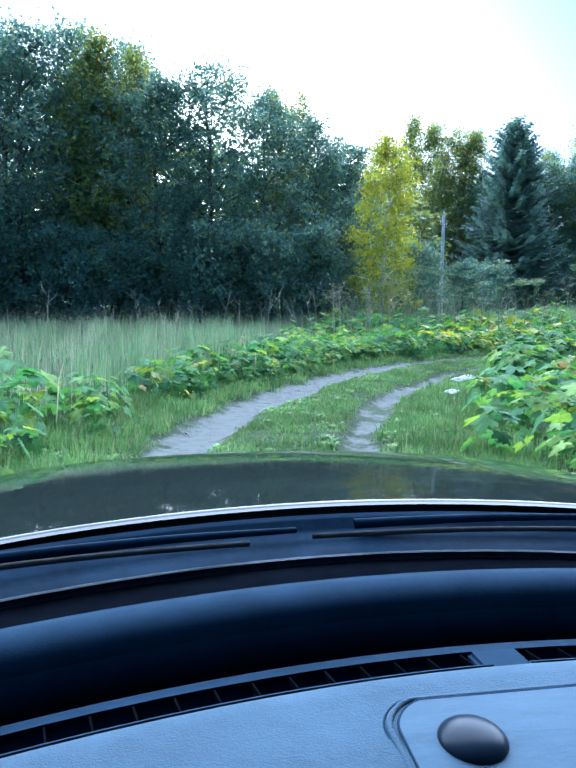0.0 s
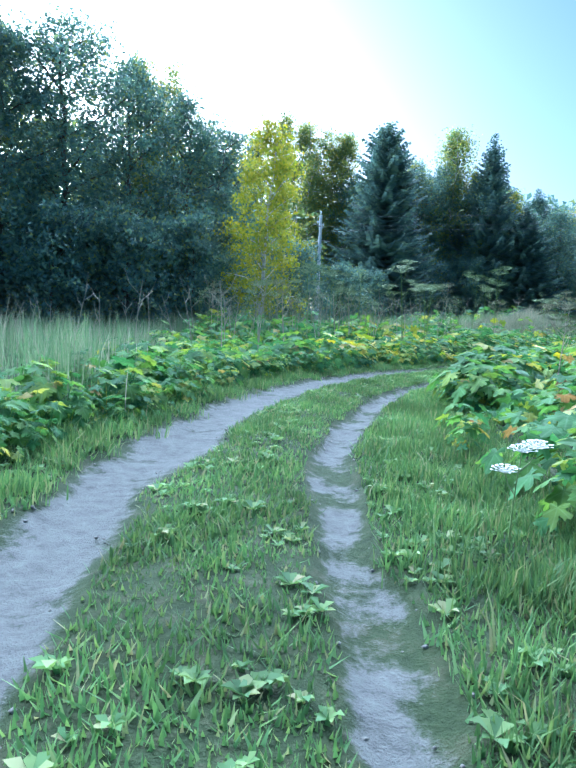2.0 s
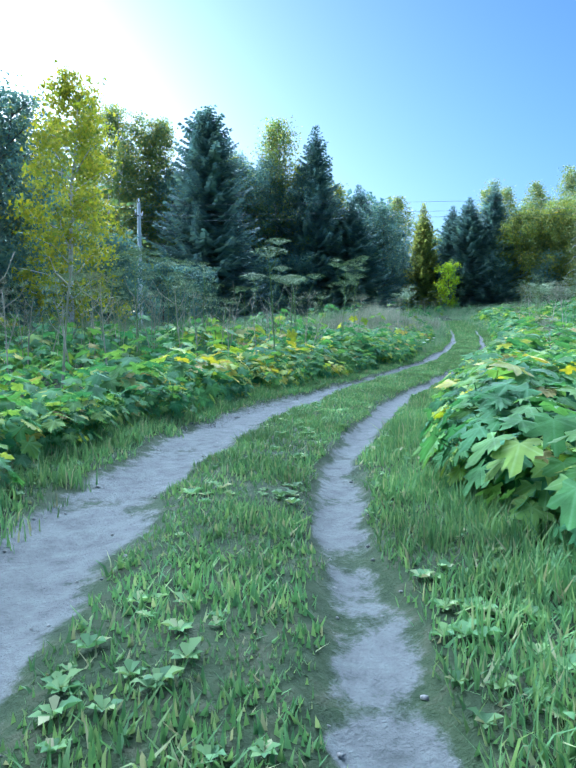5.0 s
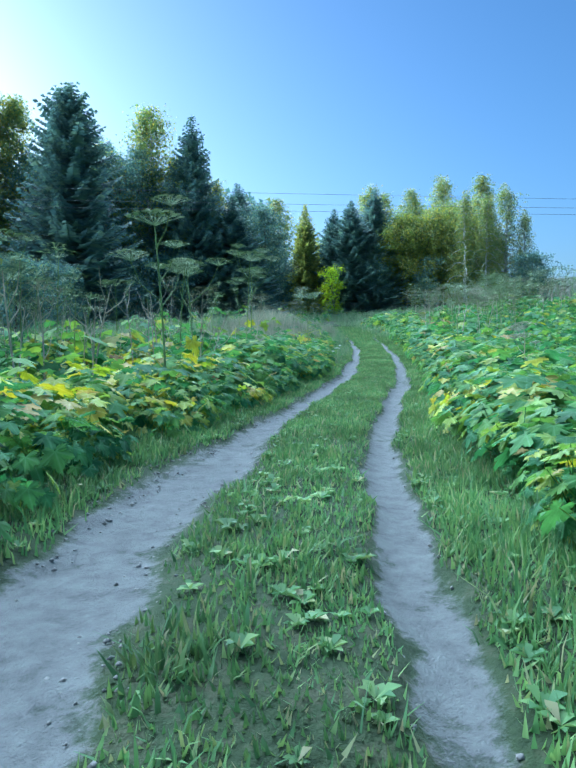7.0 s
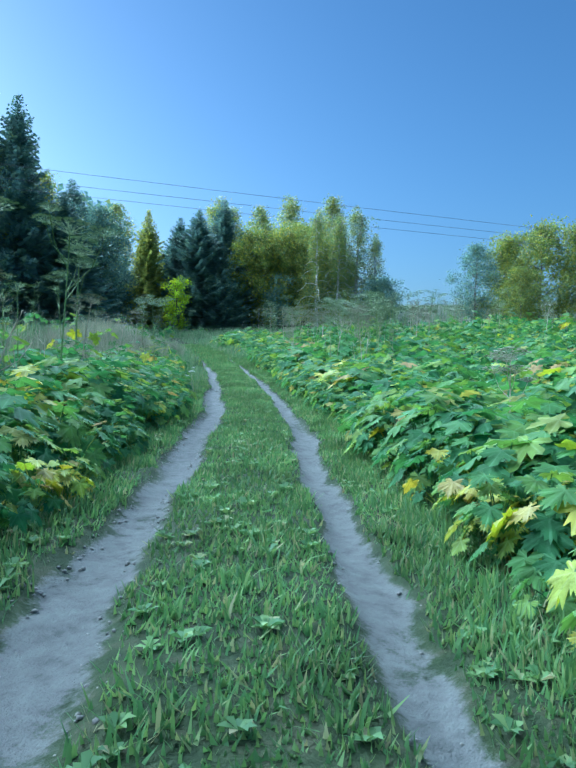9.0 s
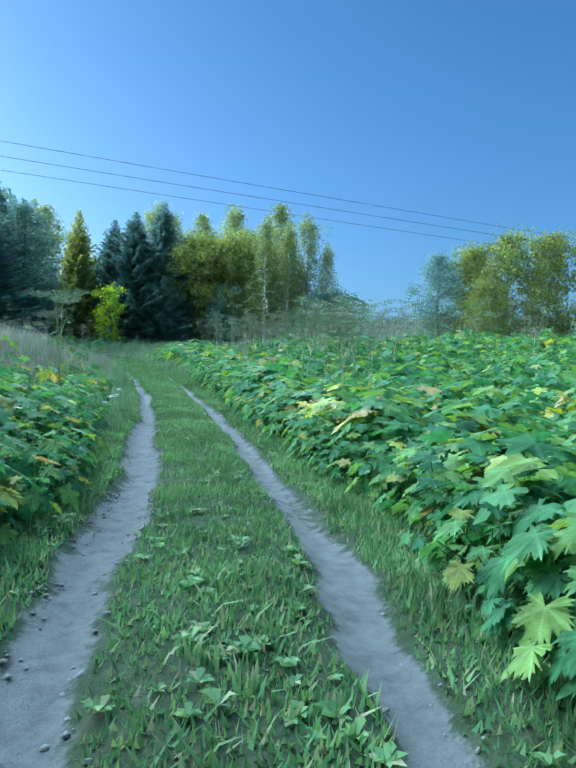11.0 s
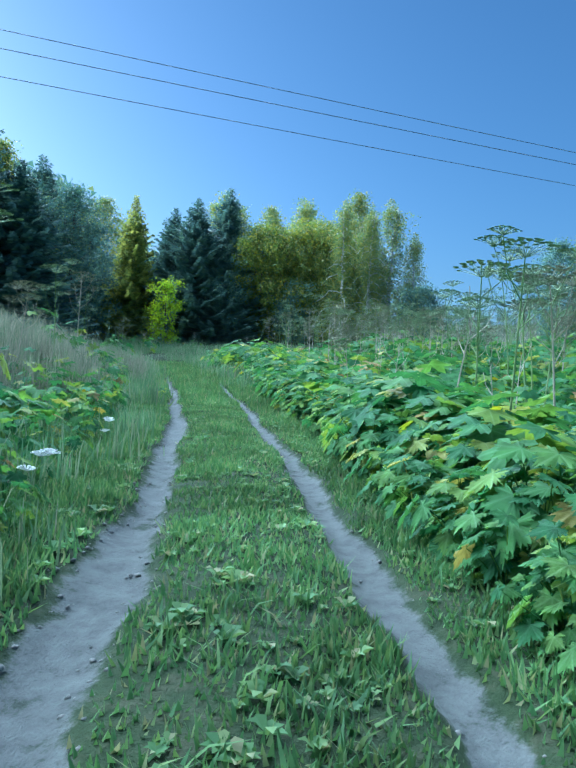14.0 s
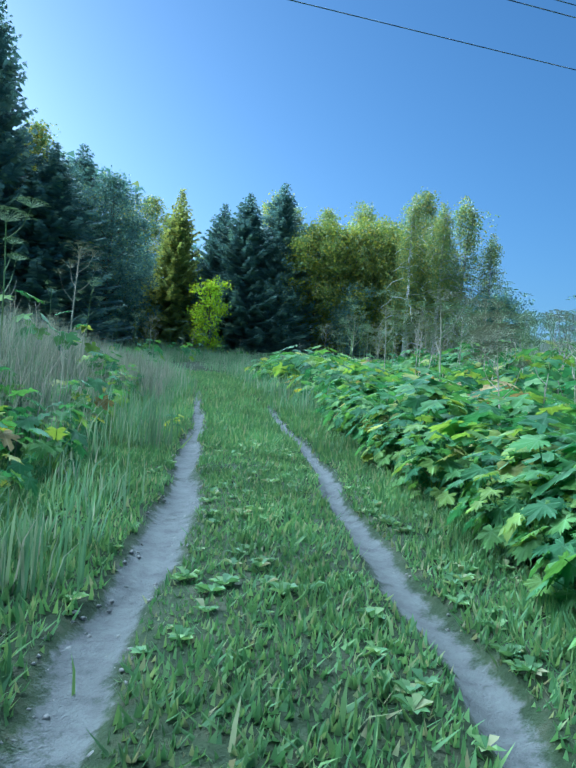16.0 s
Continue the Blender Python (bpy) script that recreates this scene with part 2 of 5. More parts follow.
def ground_mat(name, with_dirt):
    """Soil under grass; where the attribute 'dirt' is high, pale trodden loam."""
    m, nt, bs, out = mat_new(name)
    L = nt.links.new
    coord = nt.nodes.new("ShaderNodeTexCoord")
    big = node(nt, "ShaderNodeTexNoise", Scale=0.6, Detail=5.0)
    mid = node(nt, "ShaderNodeTexNoise", Scale=7.0, Detail=6.0, Roughness=0.7)
    fine = node(nt, "ShaderNodeTexNoise", Scale=70.0, Detail=3.0, Roughness=0.7)
    for n in (big, mid, fine):
        L(coord.outputs["Object"], n.inputs["Vector"])
    soil = ramp(nt, mid.outputs["Fac"], [(0.3, (0.018, 0.03, 0.012)), (0.5, (0.034, 0.052, 0.02)), (0.62, (0.056, 0.062, 0.032)), (0.78, (0.05, 0.08, 0.03))])
    if not with_dirt:
        L(soil.outputs[0], bs.inputs["Base Color"])
    else:
        dirt = ramp(nt, mid.outputs["Fac"], [(0.25, (0.06, 0.063, 0.057)), (0.5, (0.11, 0.114, 0.104)), (0.8, (0.158, 0.162, 0.148))])
        at = nt.nodes.new("ShaderNodeAttribute")
        at.attribute_name = "dirt"
        s1 = node(nt, "ShaderNodeMath")
        s1.operation = 'MULTIPLY_ADD'
        s1.inputs[1].default_value = 1.1
        L(mid.outputs["Fac"], s1.inputs[0])
        L(at.outputs["Fac"], s1.inputs[2])
        s2 = node(nt, "ShaderNodeMath")
        s2.operation = 'MULTIPLY_ADD'
        s2.inputs[1].default_value = 0.35
        L(fine.outputs["Fac"], s2.inputs[0])
        L(s1.outputs[0], s2.inputs[2])
        mask = node(nt, "ShaderNodeMapRange", From_Min=1.1, From_Max=1.34)
        L(s2.outputs[0], mask.inputs["Value"])
        mixc = nt.nodes.new("ShaderNodeMix")
        mixc.data_type = 'RGBA'
        L(mask.outputs[0], mixc.inputs[0])
        L(soil.outputs[0], mixc.inputs[6])
        L(dirt.outputs[0], mixc.inputs[7])
        L(mixc.outputs[2], bs.inputs["Base Color"])
    bs.inputs["Roughness"].default_value = 0.95
    bs.inputs["Specular IOR Level"].default_value = 0.2
    h = node(nt, "ShaderNodeMath")
    h.operation = 'MULTIPLY_ADD'
    h.inputs[1].default_value = 0.4
    L(fine.outputs["Fac"], h.inputs[0])
    L(mid.outputs["Fac"], h.inputs[2])
    bp = node(nt, "ShaderNodeBump", Strength=0.85, Distance=0.05)
    L(h.outputs[0], bp.inputs["Height"])
    L(bp.outputs[0], bs.inputs["Normal"])
    return m


SOIL = ground_mat("grassy_soil", False)
TRACK_SOIL = ground_mat("trodden_soil", True)

# ---------------------------------------------------------------- lie of the land
TRACK = [(1.5, -14), (0.9, -9), (0.4, -4), (0.0, 0.0), (-0.24, 1.7), (-0.31, 3.5), (-0.13, 5.3), (0.23, 7.2), (1.0, 9.8), (1.98, 12.3), (3.24, 14.5),
         (4.82, 16.5), (6.74, 18.5), (9.1, 20.8), (11.6, 22.9), (13.6, 24.6), (15.5, 26.4), (17.6, 28.5), (19.5, 30.4), (23.4, 34.4), (27.4, 38.5),
         (31.4, 42.5), (35.4, 46.6), (38.5, 49.9), (41.5, 53.2)]


def spline(points, step):
    p = np.array(points, float)
    p = np.vstack([2 * p[0] - p[1], p, 2 * p[-1] - p[-2]])
    out = []
    for i in range(1, len(p) - 2):
        n = max(2, int(np.linalg.norm(p[i + 1] - p[i]) / step))
        for k in np.arange(n) / n:
            a, b, c, d = p[i - 1:i + 3]
            out.append(0.5 * (2 * b + (c - a) * k + (2 * a - 5 * b + 4 * c - d) * k * k + (3 * b - a - 3 * c + d) * k ** 3))
    out.append(p[-2])
    return np.array(out)


LINE = spline(TRACK, 0.2)
SEG = np.linalg.norm(np.diff(LINE, axis=0), axis=1)
ARC = np.concatenate([[0], np.cumsum(SEG)])
ARC -= ARC[np.argmin(np.linalg.norm(LINE, axis=1))]
TAN = np.gradient(LINE, axis=0)
TAN /= np.linalg.norm(TAN, axis=1)[:, None]
NOR = np.stack([-TAN[:, 1], TAN[:, 0]], 1)            # to the left


def along(x, y):
    """Way along the track and distance to its left of points."""
    x, y = np.atleast_1d(x).astype(float), np.atleast_1d(y).astype(float)
    s, d = np.empty(len(x)), np.empty(len(x))
    for i in range(0, len(x), 20000):
        q = np.stack([x[i:i + 20000], y[i:i + 20000]], 1)
        dist = ((q[:, None] - LINE[None]) ** 2).sum(2)
        k = dist.argmin(1)
        r = q - LINE[k]
        side = (r * NOR[k]).sum(1)
        s[i:i + 20000] = ARC[k]
        d[i:i + 20000] = np.sign(side + 1e-9) * np.sqrt(dist[np.arange(len(k)), k])
    return s, d


def rut_left(s):
    return np.interp(s, [-15, 0, 6, 8.5, 11, 13, 16, 19, 21.5, 24, 27.6, 31.5, 36, 39, 43, 45, 48, 50.5, 55, 60, 70],
                     [0.7, 0.75, 0.92, 1.07, 1.0, 0.94, 0.9, 0.77, 0.7, 0.5, 0.62, 0.55, 0.51, 0.45, 0.47, 0.55, 0.73, 0.93, 1.45, 2.05, 3.7])


def rut_right(s):
    return np.interp(s, [-15, 0, 6, 8.5, 10, 12.4, 14.5, 17.6, 21.5, 25, 27, 32, 34, 36, 38, 41, 43, 45, 46.6, 48.5, 51.2, 54.3, 60, 70],
                     [-0.75, -0.75, -0.64, -0.54, -0.53, -0.64, -0.72, -0.77, -0.81, -0.9, -0.86, -0.91, -0.95, -0.99, -1.01, -0.99, -0.9, -0.84, -0.77, -0.62, -0.39, 0.0, 0.8, 2.4])


def land(x, y):
    """Height of the ground without the ruts."""
    x, y = np.asarray(x, float), np.asarray(y, float)
    cx = 35 + 62 * np.tanh((x - 35) / 62 * (1 + 0.12 * ((x - 35) / 62) ** 2))
    cy = 38 + 58 * np.tanh((y - 38) / 58 * (1 + 0.12 * ((y - 38) / 58) ** 2))
    cx = np.where(np.abs(x - 35) < 45, x, np.where(x > 35, np.maximum(80, cx), np.minimum(-10, cx)))
    cy = np.where(np.abs(y - 38) < 42, y, np.where(y > 38, np.maximum(80, cy), np.minimum(-4, cy)))
    z = 0.0449 - 0.006337 * cx + 0.018257 * cy + 0.001756 * cx * cx - 0.000808 * cx * cy + 0.000644 * cy * cy
    z = z + 0.55 * np.exp(-((x - 5) ** 2 + (y - 36) ** 2) / 90) - 0.7 * np.exp(-((x + 15) ** 2 + (y - 30) ** 2) / 160)
    u, w = (x - 23) * 0.70 + (y - 34) * 0.714, -(x - 23) * 0.714 + (y - 34) * 0.70
    z = z + 1.05 / (1 + np.exp(-np.clip((w - 3.4) * 2.2, -30, 30))) * np.exp(-((u - 5) / 11) ** 2) * np.exp(-(np.maximum(w - 6, 0) / 7) ** 2)
    z = z + 0.2 * np.exp(-((x - 3) ** 2 + (y - 17) ** 2) / 120)
    z = z + 0.75 * np.exp(-((x - 42) ** 2 + (y - 34) ** 2) / 130)
    return z


def ruts(s, d):
    """Depth of the wheel ruts and the hump between them."""
    wl = np.interp(s, [0, 6, 9, 14, 19, 21, 23, 26, 30, 35.5, 37.5, 43, 46, 60], [0.26, 0.3, 0.4, 0.43, 0.4, 0.32, 0.19, 0.2, 0.22, 0.23, 0.16, 0.155, 0.12, 0.1])
    wr = np.interp(s, [0, 6, 10, 16, 19, 24, 29, 33, 40, 44, 60], [0.17, 0.18, 0.2, 0.18, 0.18, 0.155, 0.19, 0.16, 0.14, 0.1, 0.08])
    wob = 0.03 * np.sin(s * 1.13) + 0.02 * np.sin(s * 3.1 + 1) + 0.012 * np.sin(s * 8.3 + 4)
    wl = wl * (1 + 0.12 * np.sin(s * 1.9 + 2) + 0.08 * np.sin(s * 5.3))
    wr = wr * (1 + 0.12 * np.sin(s * 2.3) + 0.09 * np.sin(s * 6.7 + 1))
    a = np.exp(-((d - rut_left(s) - wob) / wl) ** 4)
    b = np.exp(-((d - rut_right(s) + wob) / wr) ** 4)
    return a, b


def hump(s, d):
    a, b = ruts(s, d)
    mid = (rut_left(s) + rut_right(s)) / 2
    return -0.07 * a - 0.07 * b + 0.05 * np.exp(-((d - mid) / 0.45) ** 2)


def rnd_noise(x, y, f, seed=0.0):
    """Smooth noise in 0..1 for arrays."""
    out = 0
    r = np.random.default_rng(int(seed * 100) + 3)
    for k in range(5):
        a, ph = r.uniform(0, 2 * math.pi), r.uniform(0, 6.28)
        ff = f * r.uniform(0.6, 1.6)
        out = out + np.sin((x * math.cos(a) + y * math.sin(a)) * ff + ph + 1.3 * np.sin((x * math.sin(a) - y * math.cos(a)) * ff * 0.7 + ph * 2))
    return 0.5 + out / 10 * 1.15


# ground: one sheet to the horizon, finer near the track
def axis(c, near, far):
    a = np.arange(-near, near + 0.01, 0.8)
    b = near + np.geomspace(1.2, far - near, 34)
    return c + np.concatenate([-b[::-1], a, b])


gx, gy = axis(20, 48, 2200), axis(30, 50, 2200)
GX, GY = np.meshgrid(gx, gy)
s_, d_ = along(GX.ravel(), GY.ravel())
gz = land(GX.ravel(), GY.ravel()) + 0.10 * (rnd_noise(GX.ravel(), GY.ravel(), 0.8, 1) - 0.5)
gz = gz - 0.3 * np.clip((3.3 - np.abs(d_)) / 0.8, 0, 1) * (s_ > ARC[0] + 0.5) * (s_ < ARC[-1] - 1.5)
nx, ny = len(gx), len(gy)
ii = np.arange(nx * ny).reshape(ny, nx)
quads = np.stack([ii[:-1, :-1], ii[:-1, 1:], ii[1:, 1:], ii[1:, :-1]], -1).reshape(-1, 4)
ground = new("ground", mesh_np("ground", np.stack([GX.ravel(), GY.ravel(), gz], 1), quads, [SOIL], smooth=True))
tagged(ground, "dark grassy soil of a sloping meadow", "ground", kind="structure")

# the track: a strip with two worn ruts
offs = np.concatenate([np.arange(-3.6, -1.6, 0.2), np.arange(-1.6, 2.2, 0.06), np.arange(2.2, 3.7, 0.2)])
far = ARC < 58.5
ls, lp, ln = ARC[far], LINE[far], NOR[far]
SS, DD = np.meshgrid(ls, offs, indexing="ij")
PX = lp[:, 0][:, None] + ln[:, 0][:, None] * DD
PY = lp[:, 1][:, None] + ln[:, 1][:, None] * DD
edge = np.clip((3.6 - np.abs(DD)) / 0.5, 0, 1)
PZ = land(PX, PY) + hump(SS, DD) + 0.03 * (rnd_noise(PX, PY, 6.0, 2) - 0.5) - 0.12 * (1 - edge)
ra, rb = ruts(SS, DD)
tex1 = rnd_noise(PX, PY, 4.0, 3)
tex2 = rnd_noise(PX, PY, 14.0, 4)
rb = rb * np.clip(np.interp(SS, [6, 17, 21], [0.0, 0.2, 1.0]) + 1.5 * rnd_noise(PX, PY, 7.0, 16), 0, 1)
dirt = np.maximum(ra, rb) * np.interp(SS, [46, 58], [1.0, 0.5]) * (0.55 + 0.55 * tex1 + 0.4 * (tex2 - 0.5))
PZ = PZ + 0.035 * (tex2 - 0.5) * np.maximum(ra, rb) + 0.012 * (rnd_noise(PX, PY, 40.0, 5) - 0.5)
n1, n2 = SS.shape
ii = np.arange(n1 * n2).reshape(n1, n2)
quads = np.stack([ii[:-1, :-1], ii[1:, :-1], ii[1:, 1:], ii[:-1, 1:]], -1).reshape(-1, 4)[:, ::-1]
me = mesh_np("dirt_track", np.stack([PX.ravel(), PY.ravel(), PZ.ravel()], 1), quads, [TRACK_SOIL], smooth=True)
me.attributes.new("dirt", 'FLOAT', 'POINT').data.foreach_set("value", dirt.ravel().astype(np.float32))
track = tagged(new("road", me), "pale loam farm track with two worn wheel ruts and a grassy middle", "dirt track", kind="structure")


def floor_z(x, y):
    x, y = np.atleast_1d(x), np.atleast_1d(y)
    s, d = along(x, y)
    return land(x, y) + np.where((np.abs(d) < 3.3) & (s < 58), hump(s, d), 0), s, d


# ---------------------------------------------------------------- grass
def blades(x, y, z, height, width, lean=0.5, segs=2):
    """Curved tapering blades, one island each."""
    n = len(x)
    a = rng.uniform(0, 2 * math.pi, n)
    l = rng.normal(0, lean, n) * height
    b = a + rng.normal(0, 0.5, n)
    side = np.stack([-np.sin(a), np.cos(a), np.zeros(n)], 1) * (width / 2)[:, None]
    fwd = np.stack([np.cos(b), np.sin(b), np.zeros(n)], 1)
    base = np.stack([x, y, z], 1)
    up = np.array([0, 0, 1.0])
    if segs == 1:
        tip = base + fwd * l[:, None] + up * height[:, None]
        v = np.stack([base - side, base + side, tip], 1).reshape(-1, 3)
        return v, np.arange(3 * n).reshape(-1, 3)
    m = base + fwd * (0.3 * l)[:, None] + up * (0.6 * height)[:, None]
    tip = base + fwd * l[:, None] + up * (height * 0.95)[:, None]
    v = np.stack([base - side, base + side, m - side * 0.75, m + side * 0.75, tip], 1).reshape(-1, 3)
    k = np.arange(n)[:, None] * 5
    f = np.concatenate([k + [0, 1, 3], k + [0, 3, 2], k + [2, 3, 4]])
    return v, f


def strip_points(n, s0, s1, d0, d1, power=1.0):
    s = s0 + (s1 - s0) * rng.random(n) ** power
    i = np.clip(np.searchsorted(ARC, s), 1, len(ARC) - 1)
    d = rng.uniform(d0, d1, n)
    p = LINE[i] + NOR[i] * d[:, None] + TAN[i] * (s - ARC[i])[:, None]
    return p[:, 0], p[:, 1], s, d


def grass_patch(name, label, x, y, height, width, mat, lean=0.45, segs=2, sink=0.01):
    z, s, d = floor_z(x, y)
    v, f = blades(x, y, z - sink, height, width, lean, segs)
    return tagged(new(name, mesh_np(name, v, f, [mat])), label, "grass", kind="stuff")


# short grass on the track's hump and its verges, thin where wheels run
x, y, s, d = strip_points(490000, -5, 58, -2.2, 2.6, 1.15)
a, b = ruts(s, d)
keep = rng.random(len(s)) > np.minimum(1, np.maximum(a, b) * 2.2)
keep &= rng.random(len(s)) < 0.5 + 0.7 * rnd_noise(x, y, 3.0, 6)
x, y, s, d = x[keep], y[keep], s[keep], d[keep]
out_l, out_r = d - rut_left(s), rut_right(s) - d
verge = np.clip(np.maximum(out_l, out_r) - 0.15, 0, 1)
hgt = rng.uniform(0.03, 0.075, len(s)) * (1 + 1.3 * verge) * (0.5 + 1.0 * rnd_noise(x, y, 5.0, 7))
grass_patch("track_grass", "short trodden green grass on the track's middle and verges", x, y, hgt, rng.uniform(0.011, 0.024, len(s)) * (1 + s / 80), GRASS, 0.6, 1)

x, y, s, d = strip_points(34000, 46, 64, -3.5, 5.5)
a, b = ruts(s, d)
ok = rng.random(len(s)) > np.maximum(a, b) * np.interp(s, [50, 58], [1.2, 0.0])
grass_patch("upper_track_grass", "green grass closing over the track towards the wood", x[ok], y[ok], rng.uniform(0.06, 0.2, ok.sum()), rng.uniform(0.02, 0.045, ok.sum()), GRASS, 0.5, 1)

# verge grass, longer, in tufts between the ruts' outer edges and the thicket
tx, ty, ts, td = strip_points(5200, -4, 57, -2.9, 3.4, 1.15)
ok = ((td - rut_left(ts) > 0.35) | (rut_right(ts) - td > 0.3))
tx, ty, ts, td = tx[ok], ty[ok], ts[ok], td[ok]
per = 20
x = np.repeat(tx, per) + rng.normal(0, 0.07, len(tx) * per)
y = np.repeat(ty, per) + rng.normal(0, 0.07, len(tx) * per)
hgt = np.repeat(rng.uniform(0.12, 0.3, len(tx)) * np.where(ts > 18, 0.62, 0.85), per) * rng.uniform(0.5, 1.1, len(x))
grass_patch("verge_grass", "longer green grass tufts along the track's edges", x, y, hgt, rng.uniform(0.006, 0.013, len(x)) * (1 + np.repeat(ts, per) / 60), GRASS, 0.55)

# rougher tufts and weeds on the hump between the ruts
tx, ty, ts, td = strip_points(2600, 1, 50, -1.0, 1.6, 1.1)
ok = (td < rut_left(ts) - 0.46) & (td > rut_right(ts) + 0.34) & (rnd_noise(tx, ty, 2.2, 15) > 0.42)
tx, ty, ts = tx[ok], ty[ok], ts[ok]
per = 12
x = np.repeat(tx, per) + rng.normal(0, 0.05, len(tx) * per)
y = np.repeat(ty, per) + rng.normal(0, 0.05, len(tx) * per)
hgt = np.repeat(rng.uniform(0.05, 0.14, len(tx)), per) * rng.uniform(0.5, 1.1, len(x))
grass_patch("hump_grass", "rough green grass tufts and weeds between the wheel ruts", x, y, hgt, rng.uniform(0.008, 0.022, len(x)), GRASS, 0.8)

# broad-leaved weeds in the trodden grass
wx, wy, ws, wd = strip_points(5200, 2, 52, -1.9, 2.4, 1.1)
a, b = ruts(ws, wd)
ok = (np.maximum(a, b) < 0.1) & (rnd_noise(wx, wy, 2.6, 19) > 0.44)
wx, wy, ws, wd = wx[ok], wy[ok], ws[ok], wd[ok]
per = 7
n = len(wx) * per
cx, cy, cz = np.repeat(wx, per), np.repeat(wy, per), np.repeat(floor_z(wx, wy)[0], per)
ang = np.tile(np.arange(per) * 0.9, len(wx)) + np.repeat(rng.uniform(0, 6.28, len(wx)), per)
ln = np.repeat(rng.uniform(0.03, 0.075, len(wx)), per) * rng.uniform(0.7, 1.2, n)
fw = np.stack([np.cos(ang), np.sin(ang), np.zeros(n)], 1) * ln[:, None]
sd = np.stack([-np.sin(ang), np.cos(ang), np.zeros(n)], 1) * (0.3 * ln)[:, None]
foot = np.stack([cx, cy, cz + 0.01], 1)
rise = np.array([0, 0, 1.0]) * (ln * rng.uniform(0.3, 0.9, n))[:, None]
v = np.stack([foot, foot + fw * 0.6 - sd + rise * 0.8, foot + fw * 1.1 + rise * 0.7, foot + fw * 0.6 + sd + rise * 0.8], 1).reshape(-1, 3)
tagged(new("weeds", mesh_np("weeds", v, np.arange(4 * n).reshape(-1, 4), [GRASS])), "low broad-leaved weeds in the trodden grass", "weeds", kind="stuff")

# clods and pebbles lying in the ruts
x, y, s, d = strip_points(26000, 2, 50, -1.6, 2.2, 1.0)
a, b = ruts(s, d)
ok = (np.maximum(a, b) > 0.12) & (np.maximum(a, b) < 0.97) & (rng.random(len(s)) < 0.2 + 0.6 * (d > 0) * (s > 16))
x, y, s, d = x[ok], y[ok], s[ok], d[ok]
z = floor_z(x, y)[0]
octa = np.array([[1, 0, 0], [0, 1, 0], [-1, 0, 0], [0, -1, 0], [0, 0, 0.7], [0, 0, -0.5]], float)
size = np.minimum(rng.gamma(2.0, 0.0042, len(x)) + 0.004, 0.018) * np.where((d > 0) & (s > 26), 1.15, 1.0)
v = octa[None] * size[:, None, None] * rng.uniform(0.6, 1.4, (len(x), 6, 3)) + np.stack([x, y, z + 0.3 * size], 1)[:, None]
f = np.array([[0, 1, 4], [1, 2, 4], [2, 3, 4], [3, 0, 4], [1, 0, 5], [2, 1, 5], [3, 2, 5], [0, 3, 5]])
f = (f[None] + 6 * np.arange(len(x))[:, None, None]).reshape(-1, 3)
CLOD = rough_mat("dry_clods", (0.11, 0.11, 0.095), (0.23, 0.22, 0.195), 30.0, 0.95, 0.3)
tagged(new("gravel", mesh_np("gravel", v.reshape(-1, 3), f, [CLOD])), "dry clods and pebbles in the wheel ruts", "gravel", kind="stuff")

# tall meadow grass
def meadow(name, label, n, x0, x1, y0, y1, test, hmin, hmax, mat, per=26, spread=0.12, lean=0.25, wid=(0.01, 0.02)):
    tx, ty = rng.uniform(x0, x1, n), rng.uniform(y0, y1, n)
    s, d = along(tx, ty)
    ok = test(tx, ty, s, d)
    tx, ty = tx[ok], ty[ok]
    x = np.repeat(tx, per) + rng.normal(0, spread, len(tx) * per)
    y = np.repeat(ty, per) + rng.normal(0, spread, len(tx) * per)
    h = np.repeat(rng.uniform(hmin, hmax, len(tx)) * (0.65 + 0.7 * rnd_noise(tx, ty, 0.7, 8)), per) * rng.uniform(0.55, 1.1, len(x))
    return grass_patch(name, label, x, y, h, rng.uniform(*wid, len(x)), mat, lean)


def left_bed(s, d):
    """Where the hogweed bed left of the track ends and the meadow begins."""
    return np.interp(s, [-5, 0, 5, 8, 10, 13, 16, 20, 24, 28, 32, 36, 40, 48, 60], [3.0, 3.0, 2.8, 2.5, 2.6, 3.2, 5.2, 8.2, 9.6, 8.0, 5.4, 3.6, 2.9, 2.8, 2.6])


meadow("meadow_grass", "tall grey-green meadow grass before the trees", 3300, -24, 16, 3, 36,
       lambda x, y, s, d: (d > left_bed(s, d) - 0.3) & (y < 33 + 0.2 * x), 0.55, 1.0, TALL_GRASS)
meadow("dry_meadow_grass", "tall pale dry grass on the bank beside the track", 5200, 13, 42, 29, 58,
       lambda x, y, s, d: (d > np.interp(s, [36, 40, 44, 56], [3.2, 2.5, 1.8, 1.5]) + 0.9 * rng.random(len(s))) & (d < 5.8) & (s > 36.5) & (s < 56) & (rnd_noise(x, y, 1.3, 18) > 0.3), 0.55, 1.05, DRY_GRASS, 36, 0.15, 0.26)
meadow("bank_grass", "tall green grass on the bank beside the track", 3400, 8, 46, 24, 60,
       lambda x, y, s, d: (d > rut_left(s) + 0.4) & (d < 9) & (s > 33) & ((rnd_noise(x, y, 1.0, 17) > 0.42) | (s > 40) & (d < rut_left(s) + 1.0)), 0.3, 0.62, TALL_GRASS, 30, 0.12, 0.3)
